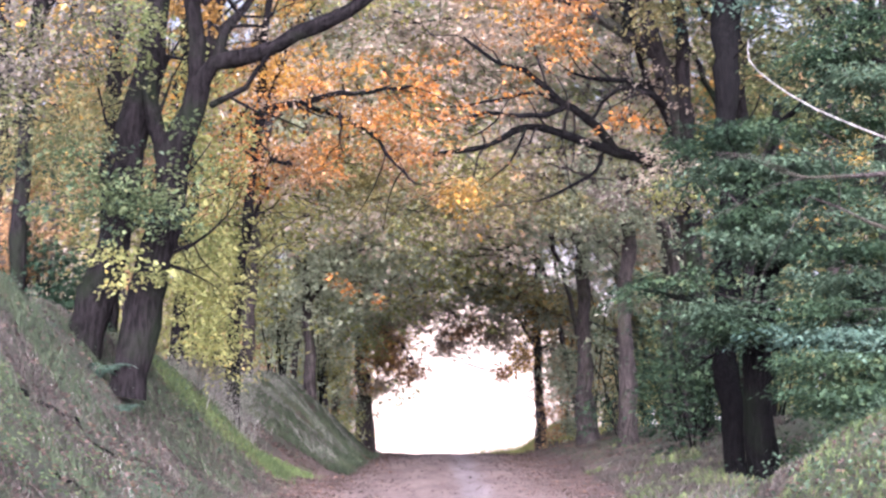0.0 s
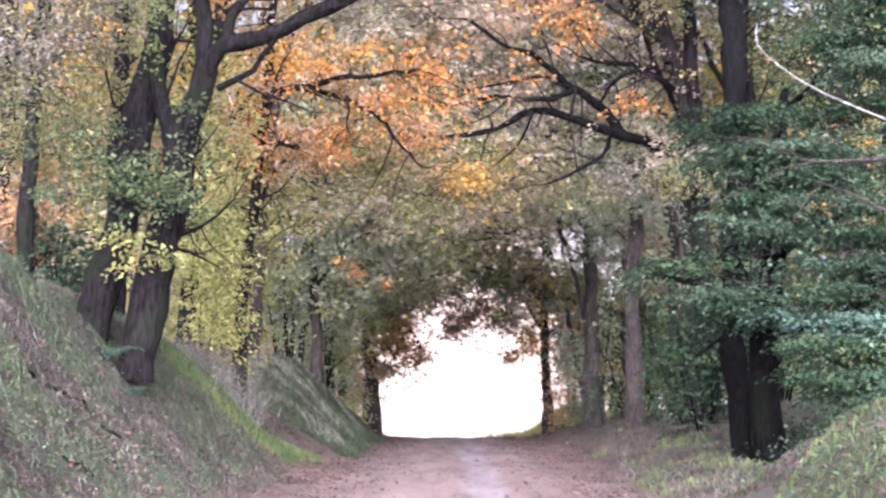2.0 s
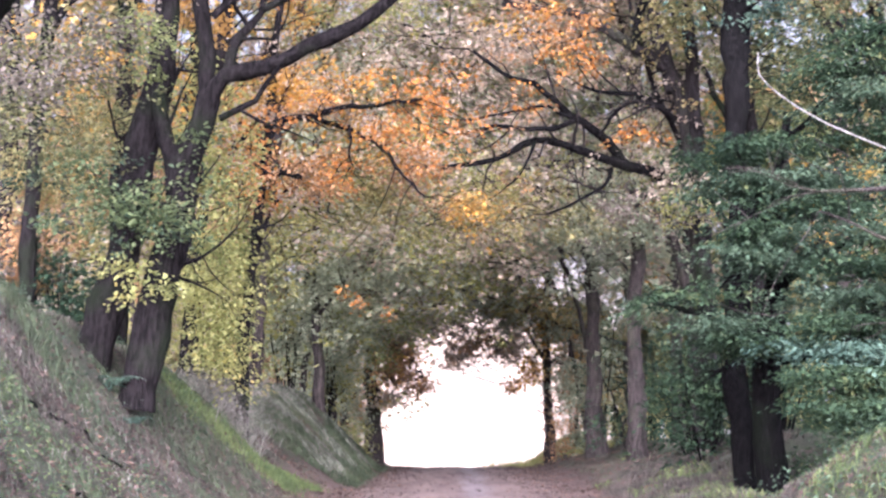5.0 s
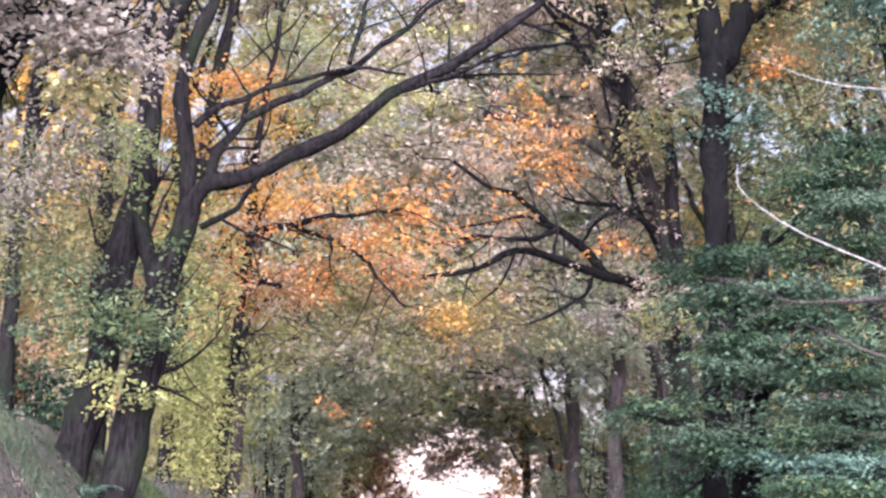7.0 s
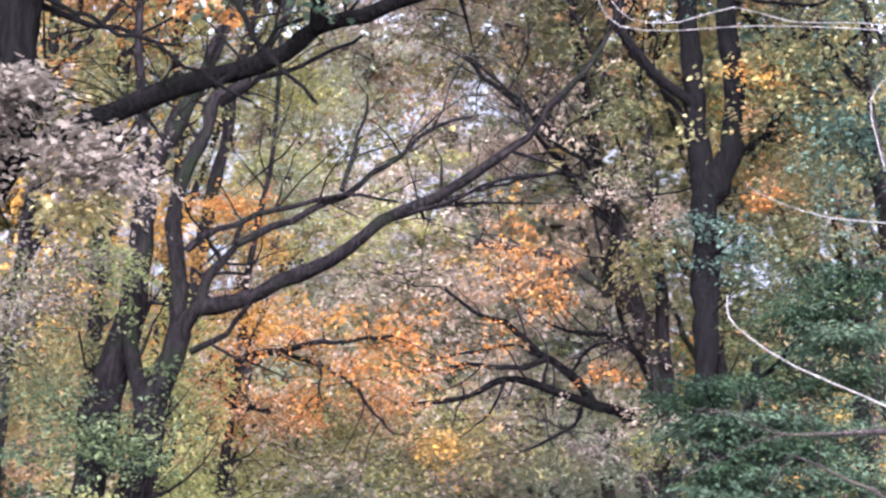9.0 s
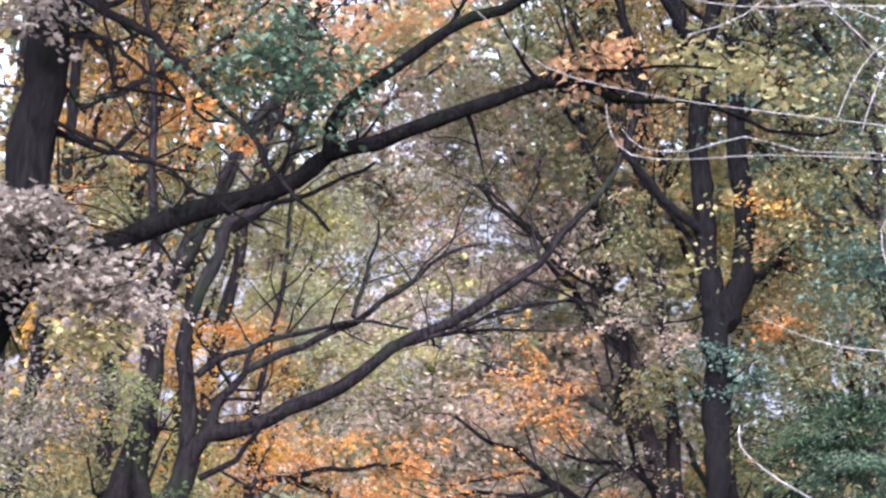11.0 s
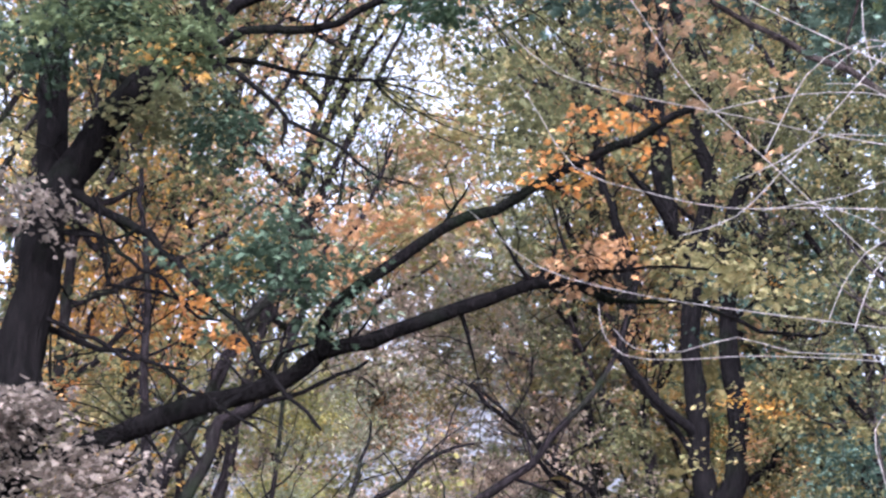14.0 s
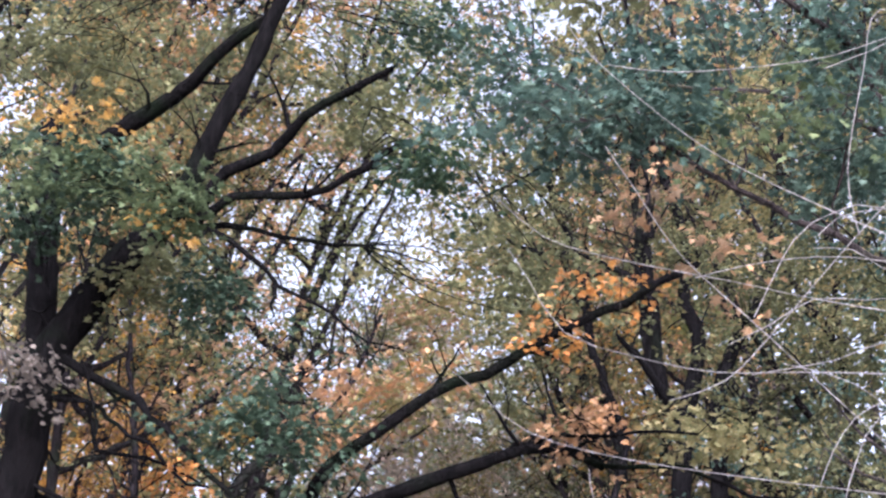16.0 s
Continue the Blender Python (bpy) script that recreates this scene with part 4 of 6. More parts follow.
tree("oak_tree", "tall oak with several upright stems coloured dark as if backlit, leaves turning gold", shaded_bark, [
    ("trunk", [(4.55, 30.5, 0.95, 0.18), (4.5, 30.81, 1.95, 0.180), (4.46, 31.12, 2.93, 0.186), (4.56, 31.44, 4.47, 0.202), (4.62, 31.75, 6.16, 0.208), (4.71, 32.06, 8.08, 0.216), (4.7, 32.38, 8.7, 0.222), (4.76, 32.69, 9.56, 0.229), (4.85, 33, 10.44, 0.237)]),
    ("trunk", [(4.85, 33, 10.23, 0.226), (4.76, 33.05, 11.06, 0.210), (4.64, 33.09, 12.31, 0.194), (4.59, 33.14, 13.9, 0.179), (4.73, 33.18, 15.25, 0.163), (5, 33.23, 16.97, 0.147), (4.74, 33.27, 17.79, 0.129), (4.84, 33.32, 18.5, 0.111), (4.72, 33.36, 19.73, 0.092), (4.33, 33.41, 21.25, 0.074), (3.94, 33.45, 23.37, 0.055), (3.76, 33.5, 25.6, 0.035)]),
    ("trunk", [(4.89, 33, 10.24, 0.226), (5.19, 32.95, 11.04, 0.208), (5.32, 32.9, 12.05, 0.190), (5.2, 32.85, 13.29, 0.171), (5.17, 32.8, 14.57, 0.153), (5.3, 32.75, 15.86, 0.134), (5.63, 32.7, 16.86, 0.115), (6.02, 32.65, 17.5, 0.095), (6.41, 32.6, 19.14, 0.075), (6.61, 32.55, 20.96, 0.055), (7, 32.5, 24.19, 0.034)]),
    ("limb", [(4.62, 33, 11.96, 0.100), (4.11, 32.83, 12.31, 0.089), (3.5, 32.67, 12.97, 0.079), (3.29, 32.5, 13.53, 0.070), (3.51, 32.33, 14.65, 0.060), (3, 32.17, 16.09, 0.051), (2.79, 32, 16.89, 0.041)]),
    ("limb", [(4.71, 33.2, 15.26, 0.114), (4.18, 32.8, 15.85, 0.091), (3.83, 32.4, 16.22, 0.068), (3.39, 32, 16.47, 0.046)]),
    ("limb", [(4.28, 33.2, 15.91, 0.135), (4.22, 33, 16.84, 0.118), (4.11, 32.8, 17.77, 0.100), (3.99, 32.6, 18.84, 0.082), (4.05, 32.4, 18.72, 0.063), (3.86, 32.2, 20.65, 0.046), (3.12, 32, 22.92, 0.028)]),
    ("limb", [(5.19, 33, 10.95, 0.089), (6.05, 33.33, 11.58, 0.074), (6.74, 33.67, 12.54, 0.058), (7.77, 34, 13.64, 0.042)]),
    ("limb", [(4.33, 33.41, 21.2, 0.07), (3.2, 34, 21.6, 0.052), (2.0, 35, 21.5, 0.036), (0.8, 36, 21.2, 0.02)]),
    ("limb", [(4.11, 32.8, 17.77, 0.07), (3.0, 33.6, 18.9, 0.05), (1.9, 34.4, 19.4, 0.034), (1.0, 35.2, 20.4, 0.018)]),
    ("limb", [(4.71, 33, 11.35, 0.069), (4.27, 33.33, 12.16, 0.057), (3.81, 33.67, 12.9, 0.044), (3.24, 34, 13.86, 0.031)]),
    ("limb", [(3.75, 35.00, 14.87, 0.110), (3.60, 35.07, 16.17, 0.101), (3.40, 35.14, 17.02, 0.093), (3.19, 35.21, 17.77, 0.084), (3.09, 35.29, 18.66, 0.076), (2.81, 35.36, 20.20, 0.067), (2.47, 35.43, 21.13, 0.059), (2.30, 35.50, 22.48, 0.050)]),
    ("limb", [(4.39, 33.20, 15.54, 0.120), (4.11, 33.28, 16.69, 0.108), (3.98, 33.36, 18.12, 0.096), (3.95, 33.44, 19.36, 0.084), (3.87, 33.52, 20.63, 0.072), (4.00, 33.60, 21.69, 0.060)]),
    ("limb", [(3.13, 35.20, 18.37, 0.045), (2.58, 35.30, 19.27, 0.039), (2.19, 35.40, 19.82, 0.033), (1.91, 35.50, 20.63, 0.026), (1.79, 35.60, 21.46, 0.020)]),
], [
    ("moss", 6.1, 33, 12, 1.2, 0.8, 1, 60),
    ("olive", 5.83, 32.5, 12.45, 0.7, 0.4, 0.4, 20),
    ("gold", 5.74, 32, 12.24, 0.68, 0.4, 0.39, 7),
    ("moss", 3.64, 34, 12.25, 0.61, 0.49, 1.23, 40),
    ("teal", 4.73, 32, 9.2, 0.76, 0.46, 0.57, 30),
    ("light", 5.34, 34.5, 12.23, 0.42, 0.4, 0.63, 12),
    ("moss", 6.08, 34, 8.47, 1.21, 0.8, 1.01, 60),
    ("orange", 5.83, 32, 10.2, 0.34, 0.4, 0.24, 10),
    ("moss", 6.09, 34.5, 15.6, 1.08, 0.52, 0.65, 26),
    ("gold", 5.99, 34, 15.29, 0.85, 0.4, 0.42, 6),
    ("light", 5.08, 34.5, 18.15, 0.66, 0.53, 0.66, 20),
    ("moss", 2.98, 36, 20.57, 1.05, 0.75, 0.93, 36),
    ("teal", 6.74, 30.5, 11.14, 0.75, 0.6, 1.4, 60),
    ("moss", 6.56, 31, 13.87, 1.07, 0.7, 0.87, 56),
    ("moss", 6.15, 31, 17.38, 1.51, 0.73, 0.91, 64),
    ("moss", 4.44, 33, 18.92, 1.29, 0.77, 0.97, 44),
    ("moss", 7, 31, 15.24, 0.99, 0.79, 0.99, 50),
    ("rust", 4.05, 34, 20.56, 0.78, 0.63, 0.78, 20),
    ("moss", 6.5, 31.5, 9.6, 0.95, 0.76, 1.04, 60),
    ("orange", 5.95, 32.5, 12.37, 0.45, 0.4, 0.35, 6),
    ("moss", 6.84, 32, 12.54, 0.89, 0.71, 0.89, 50),
    ("olive", 6.24, 34.8, 10.93, 0.94, 0.75, 0.94, 50),
    ("gold", 5.78, 35, 11.93, 0.84, 0.68, 0.84, 26),
    ("pink", 4.33, 36, 11.07, 0.96, 0.6, 0.75, 36),
    ("mist", 6.38, 34.5, 10.75, 1.14, 0.75, 0.93, 50),
    ("moss", -2.03, 37.0, 19.12, 1.2, 0.8, 0.9, 60),
    ("rust", 0.06, 37.0, 19.31, 1.1, 0.8, 0.8, 50),
    ("moss", 1.70, 37.0, 18.47, 1.1, 0.8, 0.8, 60),
    ("gold", 3.80, 36.0, 18.95, 0.9, 0.8, 0.7, 30),
    ("moss", 1.7, 35, 21.2, 1.5, 0.9, 1.2, 100),
    ("olive", 0.7, 36, 20.4, 1.2, 0.8, 1.0, 50),
    ("moss", 2.9, 35, 22.8, 1.4, 0.9, 1.0, 70),
    ("moss", 2.0, 35, 18.9, 1.2, 0.8, 0.9, 60),
], twigs=1.4, twig_len=1.3, simple=True)

tree("hornbeam_tree", "straight-trunked hornbeam, its bark coloured dark as if backlit, with layered sprays of deep green leaves", shaded_bark, [
    ("trunk", [(4.68, 29, 1.02, 0.235), (4.63, 29, 2.42, 0.21), (4.7, 29, 3.58, 0.200), (4.78, 29, 5.34, 0.170), (4.87, 29, 6.1, 0.12), (4.96, 28.9, 6.8, 0.05)]),
    ("limb", [(4.69, 29, 3.25, 0.059), (4.1, 28.33, 3.54, 0.045), (3.46, 27.67, 3.73, 0.032), (2.75, 27, 3.8, 0.019)]),
    ("limb", [(4.72, 29, 4.08, 0.059), (5.15, 28.17, 4.5, 0.045), (5.63, 27.33, 4.73, 0.032), (6.07, 26.5, 4.79, 0.020)]),
    ("limb", [(4.71, 29, 3.09, 0.059), (5.2, 28.17, 3.2, 0.045), (5.76, 27.33, 3.47, 0.032), (6.19, 26.5, 3.64, 0.019)]),
    ("limb", [(4.75, 29, 4.75, 0.051), (4.29, 27.75, 5.34, 0.034), (3.87, 26.5, 5.79, 0.019)]),
    ("limb", [(4.9, 29, 6.3, 0.05), (5.4, 28, 6.9, 0.036), (5.95, 27, 7.6, 0.018)]),
], [
    ("green", 4.45, 27.6, 4.8, 0.76, 1.2, 0.07, 34),
    ("fresh", 4.5, 27.2, 4.48, 0.83, 1.2, 0.07, 36),
    ("green", 3.39, 27.4, 3.95, 0.67, 1.2, 0.06, 22),
    ("fresh", 3.68, 27, 3.56, 0.55, 1.2, 0.06, 18),
    ("green", 4.23, 27.6, 3.33, 0.64, 1.2, 0.07, 22),
    ("fresh", 4.95, 27, 5.55, 1.03, 1.2, 0.09, 42),
    ("green", 5.07, 26.8, 5.17, 0.94, 1.2, 0.09, 42),
    ("fresh", 5.33, 26.6, 4.76, 0.86, 1.2, 0.06, 30),
    ("green", 5.35, 26.4, 4.32, 0.85, 1.2, 0.06, 30),
    ("fresh", 5.19, 26.4, 3.94, 0.85, 1.2, 0.06, 30),
    ("green", 5.37, 26.2, 3.54, 0.84, 1.2, 0.06, 30),
    ("teal", 5.18, 26, 3.15, 0.83, 1.2, 0.06, 30),
    ("green", 5.35, 25.8, 2.77, 0.75, 1.2, 0.08, 37),
    ("green", 5.23, 25.6, 2.4, 0.75, 1.2, 0.08, 35),
    ("green", 4.03, 27.6, 6, 0.56, 1.2, 0.09, 30),
    ("fresh", 4.16, 27.4, 5.61, 0.56, 1.2, 0.09, 30),
    ("green", 5.47, 27.2, 6.22, 0.8, 1.2, 0.09, 40),
    ("fresh", 5.72, 27.2, 6.7, 0.73, 1.2, 0.09, 35),
    ("green", 5.71, 27.5, 7.24, 0.74, 1.2, 0.09, 35),
    ("green", 5.96, 27.5, 7.73, 0.58, 1.2, 0.09, 25),
], twigs=0.5, twig_len=0.9, leaf=0.085, per=52, puff=0.5, flat=0.12)

tree("oak_sapling", "young oak with grey-green leaves and thin crossing twigs", grey_bark, [
    ("trunk", [(3.43, 13, 0.51, 0.116), (3.41, 13, 1.97, 0.101), (3.4, 13, 3.47, 0.087), (3.68, 13, 6.58, 0.077), (3.73, 13, 7.9, 0.064)]),
    ("limb", [(3.62, 13, 7.7, 0.047), (3.37, 12.67, 9.6, 0.037), (2.74, 12.33, 10.07, 0.026), (2.18, 12, 10.23, 0.015)]),
    ("limb", [(3.83, 13, 8.16, 0.034), (2.99, 12.88, 8.45, 0.028), (2.23, 12.75, 8.78, 0.022), (1.47, 12.62, 9.12, 0.016), (0.88, 12.5, 9.22, 0.010)]),
    ("limb", [(3.96, 13, 9.13, 0.031), (3.13, 12.83, 9.45, 0.024), (2.47, 12.67, 9.57, 0.017), (1.72, 12.5, 9.49, 0.011)]),
], [
    ("teal", 1.21, 12.5, 9.18, 0.8, 0.4, 0.31, 60),
    ("teal", 2.51, 12.5, 9.23, 0.72, 0.4, 0.34, 36),
    ("verge", 2.51, 12.3, 9.2, 0.67, 0.4, 0.29, 16),
    ("teal", 2.07, 12.8, 9.9, 0.88, 0.4, 0.31, 36),
    ("teal", 3.12, 12.6, 9.91, 0.4, 0.4, 0.31, 30),
    ("teal", 3.09, 12.8, 8.89, 0.39, 0.4, 0.3, 24),
    ("teal", 0.64, 12.8, 9.69, 0.35, 0.4, 0.26, 18),
    ("rust", 1.49, 12.2, 8.36, 0.1, 0.4, 0.16, 3),
    ("rust", 2.09, 12.3, 8.07, 0.2, 0.4, 0.08, 3),
], twigs=2.6, twig_len=1.1, leaf=0.1, per=16, puff=0.28, lobed=True)

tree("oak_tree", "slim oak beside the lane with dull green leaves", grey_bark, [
    ("trunk", [(4.2, 45, 1.7, 0.207), (4.2, 45, 4.34, 0.184), (4.17, 45, 7.01, 0.162), (4.22, 45, 9.64, 0.141), (4.27, 45, 11.5, 0.118), (4.63, 45, 13.82, 0.096)]),
    ("limb", [(4.18, 45, 6.75, 0.083), (3.4, 44, 7.66, 0.053), (2.33, 43, 7.9, 0.025)]),
    ("limb", [(4.19, 45, 7.53, 0.083), (5.15, 46, 8.74, 0.056), (5.82, 47, 9.58, 0.027)]),
], [
    ("mist", 4.03, 44, 7.15, 1.27, 0.61, 0.76, 70),
    ("mist", 4.27, 45, 8.98, 1.44, 0.94, 1.18, 45),
    ("yellow", 4.26, 45, 8.71, 1.44, 0.94, 1.18, 40),
    ("mist", 3.02, 44, 7.66, 1.14, 0.61, 0.76, 50),
], twigs=0.8, leaf=0.12, simple=True)

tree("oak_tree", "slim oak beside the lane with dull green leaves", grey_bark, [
    ("trunk", [(3.73, 52, 1.68, 0.209), (3.72, 52, 4.38, 0.186), (3.68, 52, 7.1, 0.164), (3.73, 52, 10.12, 0.142), (3.77, 52, 12.26, 0.119), (4.18, 52, 14.9, 0.097)]),
    ("limb", [(3.69, 52, 6.8, 0.084), (2.82, 51, 7.88, 0.056), (1.61, 50, 8.19, 0.029)]),
    ("limb", [(3.69, 52, 7.7, 0.084), (4.77, 53, 9.05, 0.058), (5.49, 54, 9.98, 0.031)]),
], [
    ("mist", 3.55, 51, 7.29, 1.47, 0.71, 0.88, 70),
    ("mist", 3.78, 52, 9.37, 1.66, 1.08, 1.36, 45),
    ("yellow", 3.78, 52, 9.06, 1.66, 1.08, 1.35, 40),
    ("mist", 2.38, 51, 7.88, 1.32, 0.71, 0.88, 50),
], twigs=0.8, leaf=0.12, simple=True)

tree("oak_tree", "slim oak beside the lane with dull green leaves", grey_bark, [
    ("trunk", [(3.05, 62, 1.95, 0.160), (3.02, 62, 3.54, 0.142), (2.96, 62, 5.13, 0.125), (3.01, 62, 8.7, 0.108), (3.07, 62, 11.19, 0.090), (3.55, 62, 14.26, 0.073)]),
    ("limb", [(2.98, 62, 4.78, 0.064), (1.97, 61, 6.12, 0.049), (0.57, 60, 6.57, 0.034)]),
    ("limb", [(2.98, 62, 5.84, 0.064), (4.21, 63, 7.36, 0.051), (5.02, 64, 8.37, 0.037)]),
], [
    ("gold", 2.84, 61, 5.42, 1.05, 0.84, 1.05, 24),
    ("mist", 3.08, 62, 7.8, 1.96, 1.28, 1.6, 45),
    ("yellow", 3.08, 62, 7.44, 1.96, 1.28, 1.6, 40),
    ("yellow", 1.45, 61, 6.12, 1.57, 0.84, 1.05, 50),
    ("rust", 3.34, 61, 3.7, 0.38, 0.4, 1.92, 44),
    ("mist", 3.58, 60, 4.52, 0.52, 0.41, 1.55, 44),
    ("mist", 4.25, 63.5, 3.4, 0.5, 0.6, 1.5, 110),
    ("mist", 4.3, 62.5, 5.6, 0.8, 0.7, 1.1, 90),
    ("rust", 2.2, 63.5, 7.0, 1.5, 0.8, 0.7, 110),
    ("mist", 1.2, 62.5, 7.4, 1.8, 0.8, 0.8, 110),
    ("pink", 4.9, 64.5, 7.4, 1.2, 0.9, 1.1, 90),
], twigs=1.2, leaf=0.1, per=30, simple=True)

tree("oak_tree", "slim oak beside the lane with dull green leaves", grey_bark, [
    ("trunk", [(-2.45, 62, 2.1, 0.266), (-2.49, 62, 3.61, 0.237), (-2.57, 62, 5.13, 0.208), (-2.55, 62, 8.7, 0.179), (-2.52, 62, 11.16, 0.151), (-2.09, 62, 14.16, 0.122)]),
    ("limb", [(-2.55, 62, 4.78, 0.107), (-1.38, 61, 6.12, 0.070), (0.02, 60, 6.57, 0.034)]),
    ("limb", [(-2.55, 62, 5.84, 0.107), (-3.6, 63, 7.36, 0.072), (-4.39, 64, 8.37, 0.037)]),
], [
    ("gold", -2.08, 61, 5.42, 1.05, 0.84, 1.05, 24),
    ("mist", -2.47, 62, 7.8, 1.96, 1.28, 1.6, 45),
    ("yellow", -2.47, 62, 7.44, 1.96, 1.28, 1.6, 40),
    ("yellow", -0.86, 61, 6.12, 1.57, 0.84, 1.05, 50),
    ("gold", -1.64, 61, 5.25, 1.05, 0.63, 0.79, 18),
    ("mist", -3.35, 60, 3.02, 0.69, 0.55, 1.37, 90),
    ("yellow", -3.04, 59, 2.33, 0.42, 0.4, 0.68, 40),
    ("yellow", -3.25, 58, 4.41, 1.16, 0.93, 1.33, 70),
    ("yellow", -3.71, 55, 3.95, 0.95, 0.76, 1.1, 50),
    ("mist", -2.43, 58, 5.74, 1.5, 0.67, 0.83, 50),
    ("mist", -3.44, 57, 3.92, 0.73, 0.59, 0.98, 50),
    ("pink", -1.6, 63.5, 6.7, 1.5, 0.8, 0.75, 110),
    ("mist", -0.6, 62.5, 7.3, 1.8, 0.8, 0.8, 100),
    ("rust", -3.3, 64, 3.8, 0.4, 0.5, 1.3, 90),
    ("yellow", -3.5, 64.5, 6.2, 1.0, 0.8, 1.0, 90),
], twigs=1.2, leaf=0.1, per=30, simple=True)

tree("oak_tree", "slim oak beside the lane with dull green leaves", grey_bark, [
    ("trunk", [(-3.38, 56, 2.71, 0.128), (-3.42, 56, 4.07, 0.114), (-3.49, 56, 5.43, 0.100), (-3.48, 56, 8.66, 0.087), (-3.47, 56, 10.88, 0.073), (-3.09, 56, 13.58, 0.059)]),
    ("limb", [(-3.48, 56, 5.11, 0.051), (-2.4, 55, 6.31, 0.041), (-1.12, 54, 6.69, 0.031)]),
    ("limb", [(-3.48, 56, 6.07, 0.051), (-4.45, 57, 7.47, 0.043), (-5.2, 58, 8.41, 0.034)]),
], [
    ("mist", -3.02, 55, 5.68, 1.58, 0.76, 0.95, 70),
    ("mist", -3.41, 56, 7.85, 1.77, 1.16, 1.45, 45),
    ("yellow", -3.41, 56, 7.53, 1.77, 1.16, 1.45, 40),
    ("mist", -1.92, 55, 6.31, 1.42, 0.76, 0.95, 50),
], twigs=0.8, leaf=0.12, simple=True)

tree("oak_tree", "slim oak beside the lane with dull green leaves", grey_bark, [
    ("trunk", [(-3.23, 48, 2.96, 0.138), (-3.26, 48, 4.2, 0.123), (-3.33, 48, 5.43, 0.108), (-3.32, 48, 8.21, 0.093), (-3.32, 48, 10.12, 0.078), (-3.01, 48, 12.44, 0.063)]),
    ("limb", [(-3.31, 48, 5.16, 0.055), (-2.37, 47, 6.17, 0.041), (-1.27, 46, 6.47, 0.026)]),
    ("limb", [(-3.32, 48, 5.99, 0.055), (-4.17, 49, 7.21, 0.042), (-4.84, 50, 8.05, 0.029)]),
], [
    ("mist", -2.91, 47, 5.62, 1.35, 0.65, 0.81, 70),
    ("mist", -3.26, 48, 7.51, 1.52, 1, 1.25, 45),
    ("yellow", -3.26, 48, 7.23, 1.52, 1, 1.25, 40),
    ("mist", -1.97, 47, 6.17, 1.22, 0.65, 0.81, 50),
], twigs=0.8, leaf=0.12, simple=True)

tree("beech_tree", "slender beech whose thin leafy twigs hang into the bright opening", grey_bark, [
    ("trunk", [(-3.25, 59, 1.9, 0.1), (-3.2, 59, 3.6, 0.09), (-3.05, 59.1, 5.2, 0.08), (-2.7, 59.2, 6.8, 0.065), (-2.3, 59.3, 8.4, 0.05), (-2.1, 59.4, 10.0, 0.03)]),
    ("limb", [(-3.0, 59.1, 5.4, 0.05), (-2.0, 59.3, 6.0, 0.04), (-0.8, 59.5, 6.1, 0.03), (0.4, 59.6, 5.8, 0.022), (1.4, 59.7, 5.3, 0.012)]),
    ("limb", [(-3.1, 59, 4.6, 0.04), (-2.3, 59.2, 5.2, 0.03), (-1.5, 59.4, 5.1, 0.022), (-0.9, 59.5, 4.4, 0.012)]),
    ("limb", [(-2.7, 59.2, 6.8, 0.045), (-1.2, 59.6, 7.1, 0.035), (0.6, 59.8, 6.8, 0.027), (2.2, 60, 6.2, 0.02), (2.6, 60, 5.0, 0.01)]),
    ("limb", [(-3.2, 59, 3.4, 0.03), (-2.6, 59.2, 3.9, 0.022), (-2.0, 59.3, 3.7, 0.012)]),
], [
    ("rust", -1.85, 59.3, 4.75, 0.75, 0.5, 0.7, 150), ("gold", -1.85, 59.3, 4.5, 0.75, 0.5, 0.7, 60),
    ("rust", -0.95, 59.4, 4.1, 0.5, 0.4, 0.45, 46), ("pink", -1.9, 59.3, 3.55, 0.38, 0.4, 0.3, 44),
    ("pink", 0.05, 59.5, 4.85, 0.5, 0.4, 0.4, 60), ("rust", 0.6, 59.5, 5.3, 0.7, 0.4, 0.35, 80),
    ("pink", 1.75, 59.8, 5.1, 0.7, 0.4, 0.4, 90), ("rust", 1.85, 59.8, 4.0, 0.22, 0.3, 0.2, 18), ("gold", 2.45, 59.9, 4.6, 0.35, 0.4, 0.5, 50),
    ("pink", -0.6, 59.4, 5.7, 1.4, 0.5, 0.4, 140), ("mist", 1.6, 60, 6.2, 1.2, 0.5, 0.5, 120), ("mist", 3.1, 60.5, 6.2, 0.7, 0.5, 0.8, 130), ("pink", -2.6, 59, 5.9, 0.7, 0.5, 0.7, 110),
], leaf=0.13, per=9, puff=0.2, twigs=1.6, twig_len=0.8, every=1, simple=True)

